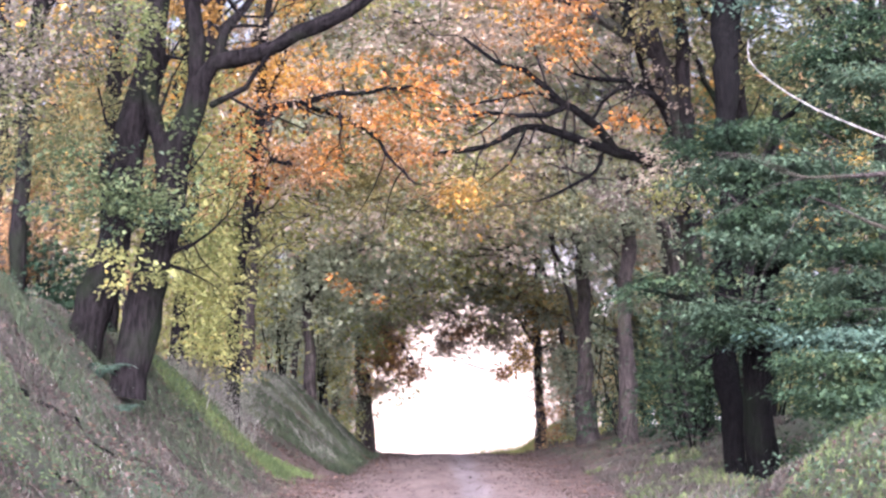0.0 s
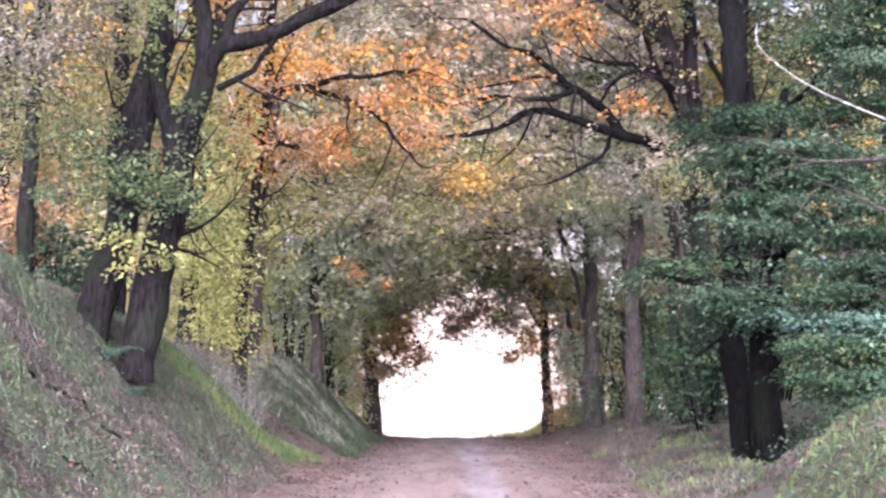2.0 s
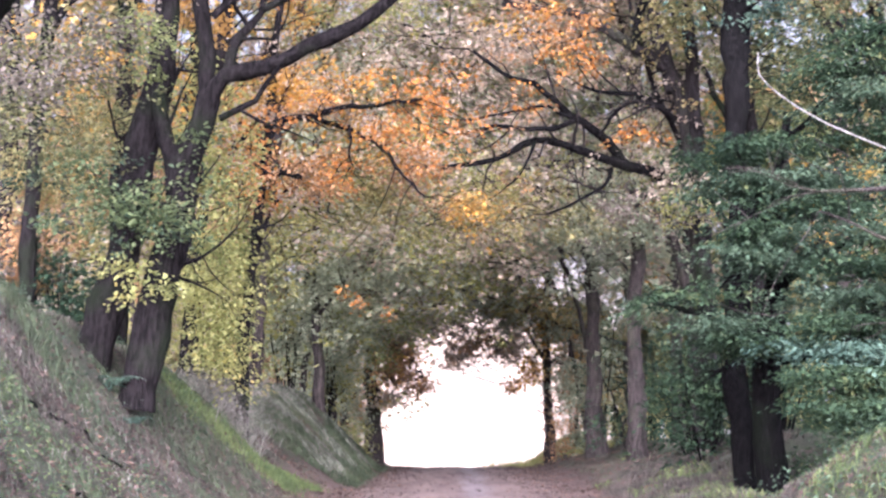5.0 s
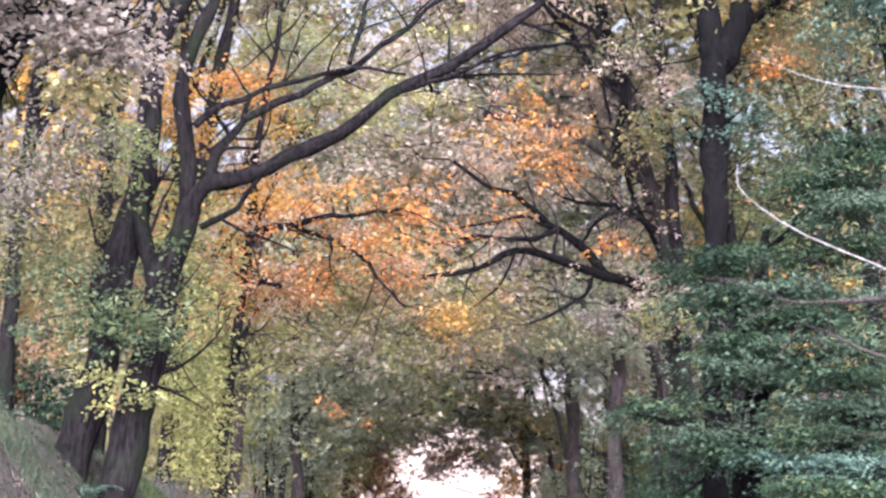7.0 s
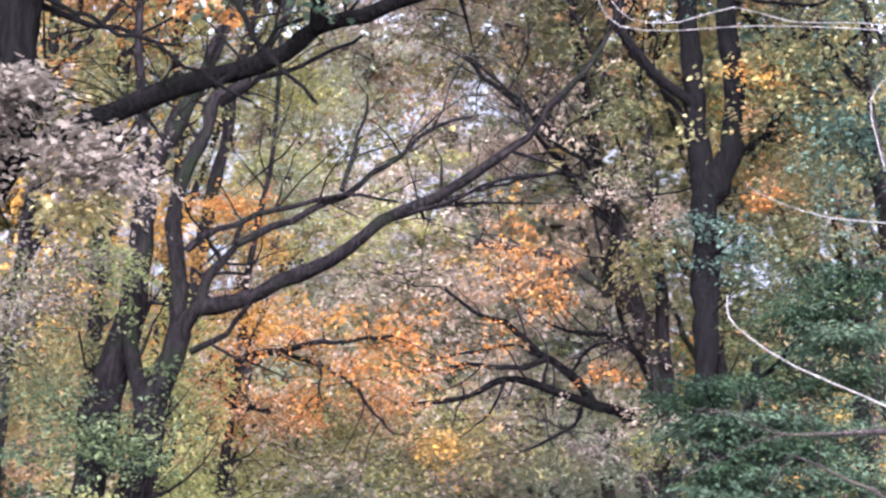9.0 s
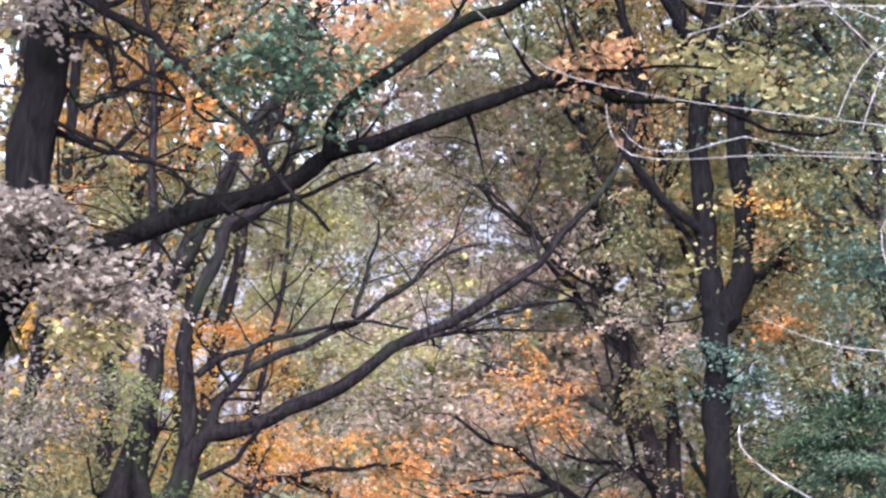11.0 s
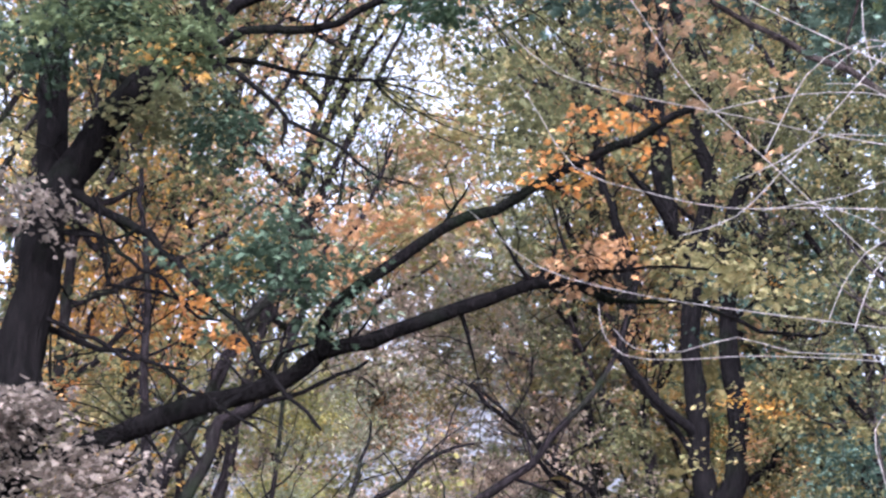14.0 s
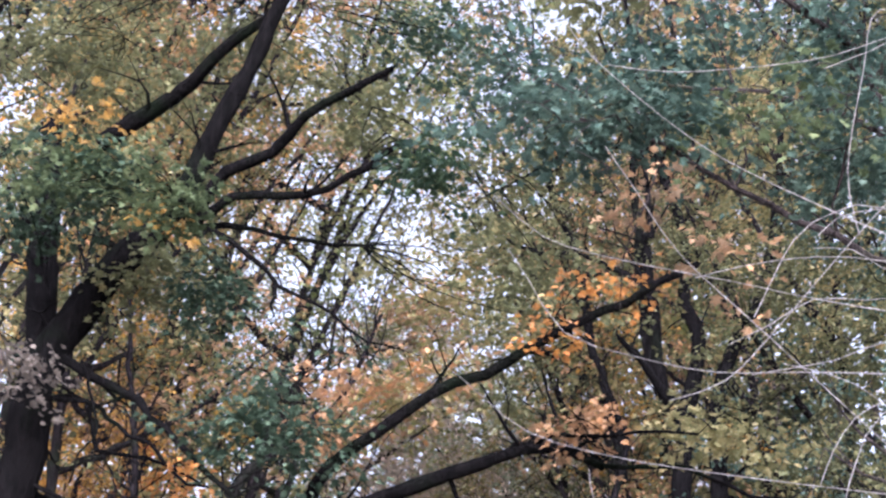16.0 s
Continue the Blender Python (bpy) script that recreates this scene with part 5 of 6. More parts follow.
tree("bare_shrub", "bare pale-barked shrub with long whip-like twigs beside the path", pale_twig_bark, [
    ("stem", [(1.25, 3.6, 0.05, 0.020), (1.04, 3.6, 1.5, 0.009), (1.01, 3.6, 2.01, 0.008), (1.09, 3.6, 2.5, 0.007), (1.13, 3.6, 3.17, 0.007), (1.14, 3.6, 3.69, 0.006), (1.17, 3.6, 4.27, 0.005)]),
    ("twig", [(1, 3.5, 2.07, 0.0024), (0.9, 3.5, 2.11, 0.0022), (0.79, 3.5, 2.16, 0.0019), (0.67, 3.5, 2.21, 0.0017), (0.59, 3.5, 2.26, 0.0015), (0.55, 3.5, 2.3, 0.0013), (0.55, 3.5, 2.34, 0.0011)]),
    ("twig", [(1.08, 3.5, 3.28, 0.0018), (0.9, 3.48, 3.29, 0.0018), (0.74, 3.47, 3.31, 0.0011), (0.59, 3.45, 3.33, 0.0011), (0.37, 3.43, 3.36, 0.0011), (0.22, 3.42, 3.4, 0.0011), (0.12, 3.4, 3.48, 0.0011)]),
    ("twig", [(1.08, 3.5, 3.16, 0.0018), (0.89, 3.49, 3.16, 0.0018), (0.72, 3.47, 3.15, 0.0011), (0.55, 3.46, 3.14, 0.0011), (0.39, 3.44, 3.16, 0.0011), (0.26, 3.43, 3.2, 0.0011), (0.19, 3.41, 3.3, 0.0011), (0.15, 3.4, 3.36, 0.0011)]),
    ("twig", [(1.05, 3.5, 2.9, 0.0018), (0.86, 3.48, 2.91, 0.0011), (0.58, 3.46, 2.93, 0.0011), (0.37, 3.44, 2.95, 0.0011), (0.19, 3.42, 2.99, 0.0011), (0.06, 3.4, 3.09, 0.0011)]),
    ("twig", [(1.08, 3.5, 3.41, 0.0018), (0.91, 3.48, 3.46, 0.0018), (0.64, 3.46, 3.58, 0.0011), (0.49, 3.44, 3.67, 0.0011), (0.32, 3.42, 3.82, 0.0011), (0.26, 3.4, 3.9, 0.0011)]),
    ("twig", [(1.06, 3.5, 2.83, 0.0011), (0.87, 3.46, 3, 0.0011), (0.64, 3.42, 3.21, 0.0011), (0.48, 3.38, 3.35, 0.0011), (0.39, 3.34, 3.47, 0.0011), (0.33, 3.3, 3.54, 0.0011)]),
    ("twig", [(0.44, 3.3, 3.01, 0.0011), (0.55, 3.34, 3.07, 0.0011), (0.66, 3.38, 3.2, 0.0011), (0.79, 3.42, 3.37, 0.0011), (0.91, 3.46, 3.52, 0.0011), (1.06, 3.5, 3.68, 0.0018)]),
    ("twig", [(1.12, 3.5, 3.96, 0.0018), (0.98, 3.48, 3.94, 0.0011), (0.83, 3.46, 3.87, 0.0011), (0.71, 3.44, 3.83, 0.0011), (0.49, 3.42, 3.79, 0.0011), (0.35, 3.4, 3.79, 0.0011)]),
    ("twig", [(1.06, 3.5, 3.22, 0.0011), (0.89, 3.47, 3.22, 0.0011), (0.78, 3.43, 3.16, 0.0011), (0.61, 3.4, 3.11, 0.0011)]),
    ("twig", [(1.08, 3.5, 3.37, 0.0011), (0.9, 3.48, 3.4, 0.0011), (0.76, 3.45, 3.39, 0.0011), (0.61, 3.42, 3.35, 0.0011), (0.51, 3.4, 3.31, 0.0011)]),
    ("twig", [(1.05, 3.6, 2.86, 0.0018), (0.86, 3.58, 2.88, 0.0011), (0.62, 3.57, 2.88, 0.0011), (0.46, 3.55, 2.86, 0.0011), (0.36, 3.53, 2.86, 0.0011), (0.32, 3.52, 2.9, 0.0011), (0.31, 3.5, 2.95, 0.0011)]),
    ("twig", [(1.11, 3.5, 3.99, 0.0018), (0.93, 3.45, 3.98, 0.0011), (0.87, 3.4, 3.79, 0.0011), (0.81, 3.35, 3.53, 0.0011), (0.81, 3.3, 3.36, 0.0011)]),
    ("twig", [(1.05, 3.5, 3.12, 0.0011), (0.87, 3.47, 3.07, 0.0011), (0.8, 3.43, 2.95, 0.0011), (0.77, 3.4, 2.87, 0.0011)]),
    ("twig", [(1.09, 3.5, 3.39, 0.0011), (0.91, 3.48, 3.52, 0.0011), (0.8, 3.45, 3.49, 0.0011), (0.71, 3.42, 3.41, 0.0011), (0.62, 3.4, 3.23, 0.0011)]),
    ("twig", [(1.03, 3.5, 2.87, 0.0011), (0.87, 3.48, 2.77, 0.0011), (0.81, 3.45, 2.7, 0.0011), (0.81, 3.42, 2.62, 0.0011), (0.82, 3.4, 2.55, 0.0011)]),
    ("twig", [(1.06, 3.6, 2.84, 0.0018), (0.88, 3.58, 2.89, 0.0011), (0.69, 3.57, 2.89, 0.0011), (0.58, 3.55, 2.91, 0.0011), (0.47, 3.53, 2.87, 0.0011), (0.38, 3.52, 2.87, 0.0011), (0.34, 3.5, 2.9, 0.0011)]),
    ("twig", [(1.05, 3.6, 2.48, 0.0018), (0.86, 3.58, 2.5, 0.0018), (0.75, 3.55, 2.5, 0.0018), (0.65, 3.52, 2.52, 0.0011), (0.58, 3.5, 2.55, 0.0011)]),
], [

], category="shrub", group="shrubs")

tree("bare_shrub", "bare thicket of thin grey curving twigs beside the path", pale_twig_bark, [
    ("stem", [(1.35, 4, 0.1, 0.015), (1.15, 4, 1.49, 0.007), (1.14, 3.98, 2.06, 0.007), (1.21, 3.96, 2.59, 0.006), (1.25, 3.94, 3.32, 0.006), (1.26, 3.92, 3.87, 0.005), (1.28, 3.9, 4.66, 0.005)]),
    ("twig", [(1.14, 3.9, 3.2, 0.0011), (1.05, 3.86, 3.2, 0.0011), (0.97, 3.82, 3.23, 0.0011), (0.9, 3.78, 3.26, 0.0011), (0.82, 3.74, 3.27, 0.0011), (0.73, 3.7, 3.27, 0.0011)]),
    ("twig", [(1.16, 3.9, 3.43, 0.0011), (1.1, 3.86, 3.48, 0.0011), (1.05, 3.82, 3.53, 0.0011), (0.97, 3.78, 3.54, 0.0011), (0.9, 3.74, 3.56, 0.0011), (0.81, 3.7, 3.54, 0.0011)]),
    ("twig", [(1.18, 3.9, 3.59, 0.0011), (1.06, 3.86, 3.52, 0.0011), (0.94, 3.82, 3.48, 0.0011), (0.82, 3.78, 3.46, 0.0011), (0.72, 3.74, 3.38, 0.0011), (0.62, 3.7, 3.31, 0.0011)]),
    ("twig", [(1.15, 3.9, 3.35, 0.0011), (1.06, 3.86, 3.31, 0.0011), (0.97, 3.82, 3.25, 0.0011), (0.89, 3.78, 3.19, 0.0011), (0.83, 3.74, 3.1, 0.0011), (0.79, 3.7, 3.01, 0.0011)]),
    ("twig", [(1.19, 3.9, 3.76, 0.0011), (1.11, 3.86, 3.75, 0.0011), (1.03, 3.82, 3.71, 0.0011), (0.96, 3.78, 3.68, 0.0011), (0.88, 3.74, 3.64, 0.0011), (0.82, 3.7, 3.57, 0.0011)]),
    ("twig", [(1.25, 3.9, 4.41, 0.0011), (1.17, 3.86, 4.32, 0.0011), (1.09, 3.82, 4.23, 0.0011), (1.03, 3.78, 4.12, 0.0011), (0.94, 3.74, 4.05, 0.0011), (0.86, 3.7, 3.99, 0.0011)]),
], [

], category="shrub", group="shrubs")

tree("fallen_branch", "dark dead branch lying on the grassy bank", shaded_bark, [
    ("branch", [(-4.32, 19.85, 2.25, 0.026), (-4.2, 20.65, 2.1, 0.024), (-4.11, 22.05, 1.94, 0.022), (-3.93, 22.15, 1.73, 0.019), (-3.74, 22.55, 1.57, 0.016)]),
], [], twigs=1.2, twig_len=0.5, fine=2, category="branch", group="dead wood")

tree("fallen_branch", "dark dead branch lying on the grassy bank", shaded_bark, [
    ("branch", [(-3.69, 19, 1.39, 0.022), (-3.58, 19.3, 1.26, 0.017), (-3.47, 19.75, 1.16, 0.011)]),
], [], twigs=0.8, twig_len=0.4, fine=1, category="branch", group="dead wood")

# ---- the wood behind: trees of the same row, farther along and deeper in ----


def wood_tree(x, y, height, palettes, spread=2.6, low=2.5, count=700, lean=0.0, leaf=0.15, over=0):
    """A forest tree grown by rule: a swaying stem, forked limbs reaching to the light over the lane, and a crown of clumps."""
    reseed(x, y)
    z0 = float(ground_z(x, y)) - 0.1
    r0 = height * 0.006 + 0.02
    sway = rng.normal(0, 0.35, (6, 2)).cumsum(axis=0) * 0.5
    stem = [(x + (sway[i, 0] if i else 0) + lean * height * (i / 5) ** 1.5, y + (sway[i, 1] if i else 0), z0 + height * 0.95 * i / 5, r0 * (1 - 0.17 * i)) for i in range(6)]
    limbs, clumps = [("trunk", stem)], []
    k_limbs = 15 if y < 43 else 10
    for k in range(k_limbs):
        u = low / height + (0.93 - low / height) * (k + rng.uniform(0, 1)) / k_limbs
        i = min(int(u * 5), 4)
        a, b = np.array(stem[i]), np.array(stem[i + 1])
        p = (a + (b - a) * (u * 5 - i))[:3]
        an = rng.uniform(0, 6.28) if k % 2 else (math.pi if x > 0 else 0) + rng.normal(0, 0.7)
        ln = spread * rng.uniform(0.7, 1.4) * (1.15 - 0.5 * u)
        d = np.array([np.cos(an), np.sin(an), rng.uniform(0.2, 0.9) if k % 2 or y > 43 else rng.uniform(1.2, 2.6)])
        mid = p + d * ln * 0.5 + rng.normal(0, 0.2, 3) + [0, 0, -0.15]
        end = p + d * ln
        limbs.append(("limb", [(*p, r0 * 0.5), (*mid, r0 * 0.32), (*end, 0.012)]))
        pal = palettes[rng.integers(len(palettes))]
        clumps.append((pal, *(end - d * 0.2), spread * 0.5, spread * 0.5, spread * 0.36, count // 20))
        clumps.append((pal, *mid, spread * 0.42, spread * 0.42, spread * 0.3, count // 30))
    for k in range(4):
        u = rng.uniform(low / height, 1.0)
        c = stem[min(int(u * 5), 5)]
        clumps.append((palettes[k % len(palettes)], c[0] + rng.normal(0, spread * 0.35), c[1] + rng.normal(0, spread * 0.3), z0 + u * height, spread * 0.6, spread * 0.5, spread * 0.45, count // 24))
    for k in range(over):
        u = low / height + (0.9 - low / height) * rng.uniform(0, 0.7)
        p = np.array(stem[0][:3]) + [0, 0, u * height]
        i = min(int(u * 5), 4)
        p = np.array(stem[i][:3]) + (np.array(stem[i + 1][:3]) - stem[i][:3]) * (u * 5 - i)
        end = np.array([rng.uniform(-3.0, 3.0), y + rng.uniform(-2, 2), 1.6 + y * (0.078 if y > 50 else 0.11) + (4 if y > 50 else 6) * rng.uniform(0, 1) ** 1.5])
        p[2] = min(p[2], end[2] + 1)
        mid = (p + end) / 2 + [0, 0, 0.6]
        limbs.append(("limb", [(*p, r0 * 0.4), (*mid, r0 * 0.25), (*end, 0.012)]))
        clumps.append((palettes[k % len(palettes)], *end, 1.5, 1.3, 0.9, count // 20))
        clumps.append((palettes[k % len(palettes)], *mid, 1.2, 1.2, 0.8, count // 30))
    # beyond 43 m the bark is a paler one, standing in for haze
    return tree("forest_tree", "tall forest tree with " + " and ".join(WORDS[p] for p in palettes[:2]) + " leaves", shaded_oak_bark if y < 43 else grey_bark, limbs, clumps, leaf=leaf, per=18, simple=True, puff=0.36 if y < 43 else 0.5 + max(0, leaf - 0.22) * 2.2, fine=3 if y < 34 else 2, every=4, twigs=0.95 if y < 43 else 0.3, twig_len=1.5 if y < 43 else 1.3, group="trees of the wood")


WORDS = {"gold": "golden", "olive": "olive-brown", "rust": "russet", "pink": "faded pinkish", "yellow": "yellow-green", "teal": "grey-green", "light": "light green", "green": "deep green", "moss": "dull green", "mist": "pale grey-green", "fresh": "leaf-green"}
wood_tree(-6.3, 24, 23, ("moss", "olive", "gold"), 2.4, 10.0, 560, 0.0, 0.1)
WOOD = [  # x, y, height, palettes, spread, lowest leaves, lean
    (-6.6, 30, 21, ("olive", "moss", "rust"), 3.0, 4.5, 0.05), (-8.4, 35, 24, ("gold", "rust", "olive", "moss"), 3.2, 3.0, 0.05), (-6.2, 41, 24, ("light", "yellow", "gold"), 3.2, 2.5, 0.08),
    (-10, 44, 27, ("rust", "gold", "olive"), 3.6, 2.0, 0.03), (-5.4, 48, 23, ("mist", "olive", "yellow"), 3.2, 2.0, 0.1), (-8.6, 55, 27, ("olive", "rust", "pink"), 3.6, 2.0, 0.05),
    (-12.5, 58, 28, ("gold", "pink"), 3.8, 2.0, 0.0), (-5.0, 60, 22, ("mist", "rust"), 3.2, 2.0, 0.08), (-7.8, 68, 26, ("olive", "yellow"), 3.6, 2.0, 0.05), (-14, 72, 28, ("olive", "rust", "pink"), 4.0, 2.0, 0.0),
    (-7.6, 25, 20, ("moss", "olive", "teal"), 2.8, 6.0, 0.05), (8.6, 24, 19, ("moss", "teal", "green"), 2.8, 8.0, -0.02), (-5.6, 33, 25, ("olive", "moss", "rust"), 3.2, 11.0, 0.08), (10.0, 27, 21, ("moss", "teal", "olive"), 3.0, 7.0, -0.04),
    (9.5, 30, 21, ("moss", "olive", "teal"), 3.0, 6.0, -0.03), (9.0, 35, 24, ("moss", "olive", "rust"), 3.2, 3.0, -0.05), (6.4, 42, 24, ("olive", "pink", "gold"), 3.2, 2.5, -0.08),
    (10.4, 45, 27, ("olive", "teal"), 3.6, 2.0, -0.03), (5.6, 49, 23, ("mist", "light", "pink"), 3.2, 2.0, -0.1), (8.8, 55, 27, ("olive", "rust", "pink"), 3.6, 2.0, -0.05),
    (13, 58, 28, ("olive", "light"), 3.8, 2.0, 0.0), (5.2, 61, 22, ("mist", "pink", "olive"), 3.2, 2.0, -0.08), (8.2, 68, 26, ("rust", "gold", "olive"), 3.6, 2.0, -0.05), (14.5, 72, 28, ("olive", "teal"), 4.0, 2.0, 0.0),
]
for x, y, h, pal, sp, low, lean in WOOD:
    wood_tree(x, y, h, pal, sp, low, 500 if y < 43 else 440, lean, 0.115 if y < 43 else 0.22)
# crowns that close over the lane
ARCH = [
    (-4.9, 36, 26, ("moss", "olive", "light"), 3.2, 12.0, 0.17), (5.2, 39.5, 28, ("rust", "olive", "moss"), 3.4, 11.5, -0.14), (8.4, 38, 27, ("olive", "moss", "rust"), 3.2, 12.0, -0.15), (-4.4, 44, 22, ("pink", "mist", "yellow"), 3.2, 9.5, 0.18), (5.9, 46, 22, ("pink", "mist", "pink"), 3.2, 9.0, -0.22),
    # pale palettes from here on: light painted into the dark end of the tunnel
    (-4.0, 52, 12, ("mist", "yellow"), 2.6, 6.6, 0.3), (4.2, 54, 12, ("mist", "light"), 2.6, 6.4, -0.3), (-4.2, 59, 12.5, ("mist", "pink", "yellow"), 2.6, 6.2, 0.28),
    (4.3, 61, 12.5, ("mist", "pink"), 2.6, 6.2, -0.28), (-4.6, 67, 13, ("pink", "yellow"), 2.8, 6.6, 0.26), (4.8, 69, 13, ("pink", "rust"), 2.8, 6.6, -0.26),
]
for x, y, h, pal, sp, low, lean in ARCH:
    wood_tree(x, y, h, pal, sp, low, 640 if y < 43 else 760 if y < 50 else 400, lean, 0.12 if y < 43 else 0.15, over=7 if y > 42 else 0)
# great beeches standing behind, whose crowns fill the gaps between the nearer stems
for x, y, h, pal, lean in ((-10.2, 45, 33, ("moss", "olive", "gold"), 0.0), (8.8, 44, 33, ("moss", "olive"), -0.04), (12.0, 48, 35, ("moss", "teal"), 0.0), (6.6, 53, 34, ("mist", "moss"), -0.05)):
    wood_tree(x, y, h, pal, 4.6, 8.0, 500, lean, 0.4)
# thick young growth that closes the wood at the back
for k in range(7):
    for side in (-1, 1):
        reseed(side * (k + 1), 76)
        x = side * ((4.9 if side < 0 else 6.6) + 2.6 * k + rng.uniform(-0.5, 0.5))
        wood_tree(x, 76 + rng.uniform(-3, 6), rng.uniform(13, 18), ("olive", "rust", "pink") if side < 0 else ("olive", "moss"), 2.6, 0.6, 340 if k else 620, 0, 0.5 if k else 0.18)


# ---- low growth: litter, grass, brambles, undergrowth ----
LITTER = leaf_material("fallen_leaf", [(0.0, (0.045, 0.033, 0.031)), (0.4, (0.09, 0.062, 0.057)), (0.75, (0.14, 0.092, 0.083)), (1.0, (0.22, 0.13, 0.085))], 1.4, 0.1, 0.8)
GRASS = leaf_material("bank_grass", [(0.0, (0.042, 0.05, 0.032)), (0.45, (0.075, 0.098, 0.058)), (0.8, (0.1, 0.128, 0.07)), (1.0, (0.15, 0.145, 0.095))], 0.8, 0.3, 0.6)
FRESH = leaf_material("fresh_grass", [(0.0, (0.05, 0.075, 0.03)), (0.45, (0.1, 0.14, 0.05)), (0.8, (0.155, 0.2, 0.068)), (1.0, (0.23, 0.235, 0.1))], 0.8, 0.3, 0.6)
DRY = leaf_material("dry_grass", [(0.0, (0.12, 0.11, 0.095)), (0.5, (0.23, 0.212, 0.19)), (1.0, (0.38, 0.35, 0.32))], 0.8, 0.3, 0.7)


def low_growth(name, label, me, mat, category):
    ob = tagged(new(name, me), label, category, kind="stuff")
    me.materials.append(mat)
    return ob


def on_ground(x, y, up=0.0):
    return np.stack([x, y, ground_z(x, y) + up], -1)


def patchy(x, y, cut, scale=0.8):
    v = np.array([noise.noise((a * scale, b * scale, 3.1)) for a, b in zip(x, y)])
    return v > cut


reseed(1)
n = 84000
x = np.concatenate([rng.normal(-3.4, 0.9, n // 2), rng.normal(3.5, 1.3, n // 3), rng.normal(-0.3, 2.4, n - n // 2 - n // 3)])
y = 13.5 + 52 * rng.uniform(0, 1, n) ** 1.2
k = patchy(x, y, -0.3, 1.1) & (np.abs(x) < 6.5) & (rng.uniform(0, 1, n) < 0.06 + 0.94 * smooth((np.abs(x - 0.2) - 0.5) / 1.9))
x, y = x[k], y[k]
a = rng.uniform(0, 6.28, len(x))
pos = on_ground(x, y, rng.uniform(0.006, 0.03, len(x)))
c, f = leaf_arrays(pos, unit(np.stack([np.cos(a), np.sin(a), rng.normal(0, 0.3, len(x))], -1)), unit(np.stack([rng.normal(0, 0.35, len(x)), rng.normal(0, 0.35, len(x)), np.ones(len(x))], -1)), rng.uniform(0.04, 0.09, len(x)), simple=True)
low_growth("leaf_litter", "purplish-brown fallen leaves lying along the lane", quick_mesh("leaf_litter", c, f, False), LITTER, "fallen leaves")


def blades(x, y, height, width, lean):
    n = len(x)
    p = on_ground(x, y, -0.02)
    a = rng.uniform(0, 6.28, n)
    side = np.stack([np.cos(a), np.sin(a), np.zeros(n)], -1) * (width * rng.uniform(0.6, 1.3, n))[:, None]
    h = (height * rng.uniform(0.4, 1.2, n))[:, None]
    tip = np.stack([rng.normal(0, lean, n), rng.normal(0, lean, n), np.ones(n)], -1) * h
    v = np.stack([p - side, p + side, p + side * 0.7 + tip * 0.6 * [0.6, 0.6, 1.05], p + tip, p - side * 0.7 + tip * 0.6 * [0.6, 0.6, 1.05]], 1)
    b = np.arange(n)[:, None] * 5
    f = np.concatenate([b + [[0, 1, 2]], b + [[0, 2, 4]], b + [[4, 2, 3]]])
    return v.reshape(-1, 3), f


def grass(name, label, x, y, cut, height, width, mat, lean=0.35, scale=0.8):
    k = patchy(x, y, cut, scale)
    c, f = blades(x[k], y[k], height, width, lean)
    low_growth(name, label, quick_mesh(name, c, f, False), mat, "grass")


def draped(name, label, x, y, cut, length, width, mat, scale=0.8, loose=0.5):
    """Long grass hanging down the slope: each blade rises, bends over and lies down the bank."""
    k = patchy(x, y, cut, scale)
    x, y = x[k], y[k]
    n = len(x)
    gx, gy = (ground_z(x + 0.15, y) - ground_z(x - 0.15, y)) / 0.3, (ground_z(x, y + 0.15) - ground_z(x, y - 0.15)) / 0.3
    an = np.arctan2(-gy, -gx) + rng.normal(0, loose, n)
    d = np.stack([np.cos(an), np.sin(an)], -1) * (length * rng.uniform(0.5, 1.3, n))[:, None]
    side = np.stack([-np.sin(an), np.cos(an), np.zeros(n)], -1) * (width * rng.uniform(0.6, 1.3, n))[:, None]
    lift = rng.uniform(0.25, 0.6, n) * length
    p = on_ground(x, y, -0.02)
    q = on_ground(x + d[:, 0] * 0.45, y + d[:, 1] * 0.45, lift)
    r = on_ground(x + d[:, 0], y + d[:, 1], lift * 0.45)
    v = np.stack([p - side, p + side, q + side * 0.8, r, q - side * 0.8], 1)
    b = np.arange(n)[:, None] * 5
    low_growth(name, label, quick_mesh(name, v.reshape(-1, 3), np.concatenate([b + [[0, 1, 2]], b + [[0, 2, 4]], b + [[4, 2, 3]]]), False), mat, "grass")


BROWN = leaf_material("dead_brown_grass", [(0.0, (0.034, 0.028, 0.026)), (0.5, (0.08, 0.067, 0.06)), (1.0, (0.155, 0.13, 0.115))], 1.1, 0.2, 0.8)
reseed(2)
n = 24000
draped("hanging_grass", "long grey-green grass hanging down the high bank", rng.uniform(-6.6, -3.0, n), 13.5 + 18.5 * rng.uniform(0, 1, n), 0.0, 0.22, 0.007, GRASS, 0.45, 0.9)
reseed(3)
n = 30000
draped("dead_grass", "matted brown dead grass and bracken lying on the bank", rng.uniform(-6.4, -2.7, n), 13.5 + 20.5 * rng.uniform(0, 1, n), -0.05, 0.17, 0.007, BROWN, 0.5, 1.5)
reseed(4)
n = 3500
draped("pale_grass", "thin pale dry grass hanging down the bank", rng.uniform(-6.2, -3.0, n), 18 + 16 * rng.uniform(0, 1, n), 0.08, 0.2, 0.005, DRY, 1.3, 1.0)
reseed(5)
n = 26000
draped("mound_grass", "grey-green grass combed down the mound beside the far lane", -1.9 - 2.6 * rng.uniform(0, 1, n), 39.5 + 17 * rng.uniform(0, 1, n), -0.25, 0.26, 0.009, GRASS, 0.8, 0.9)
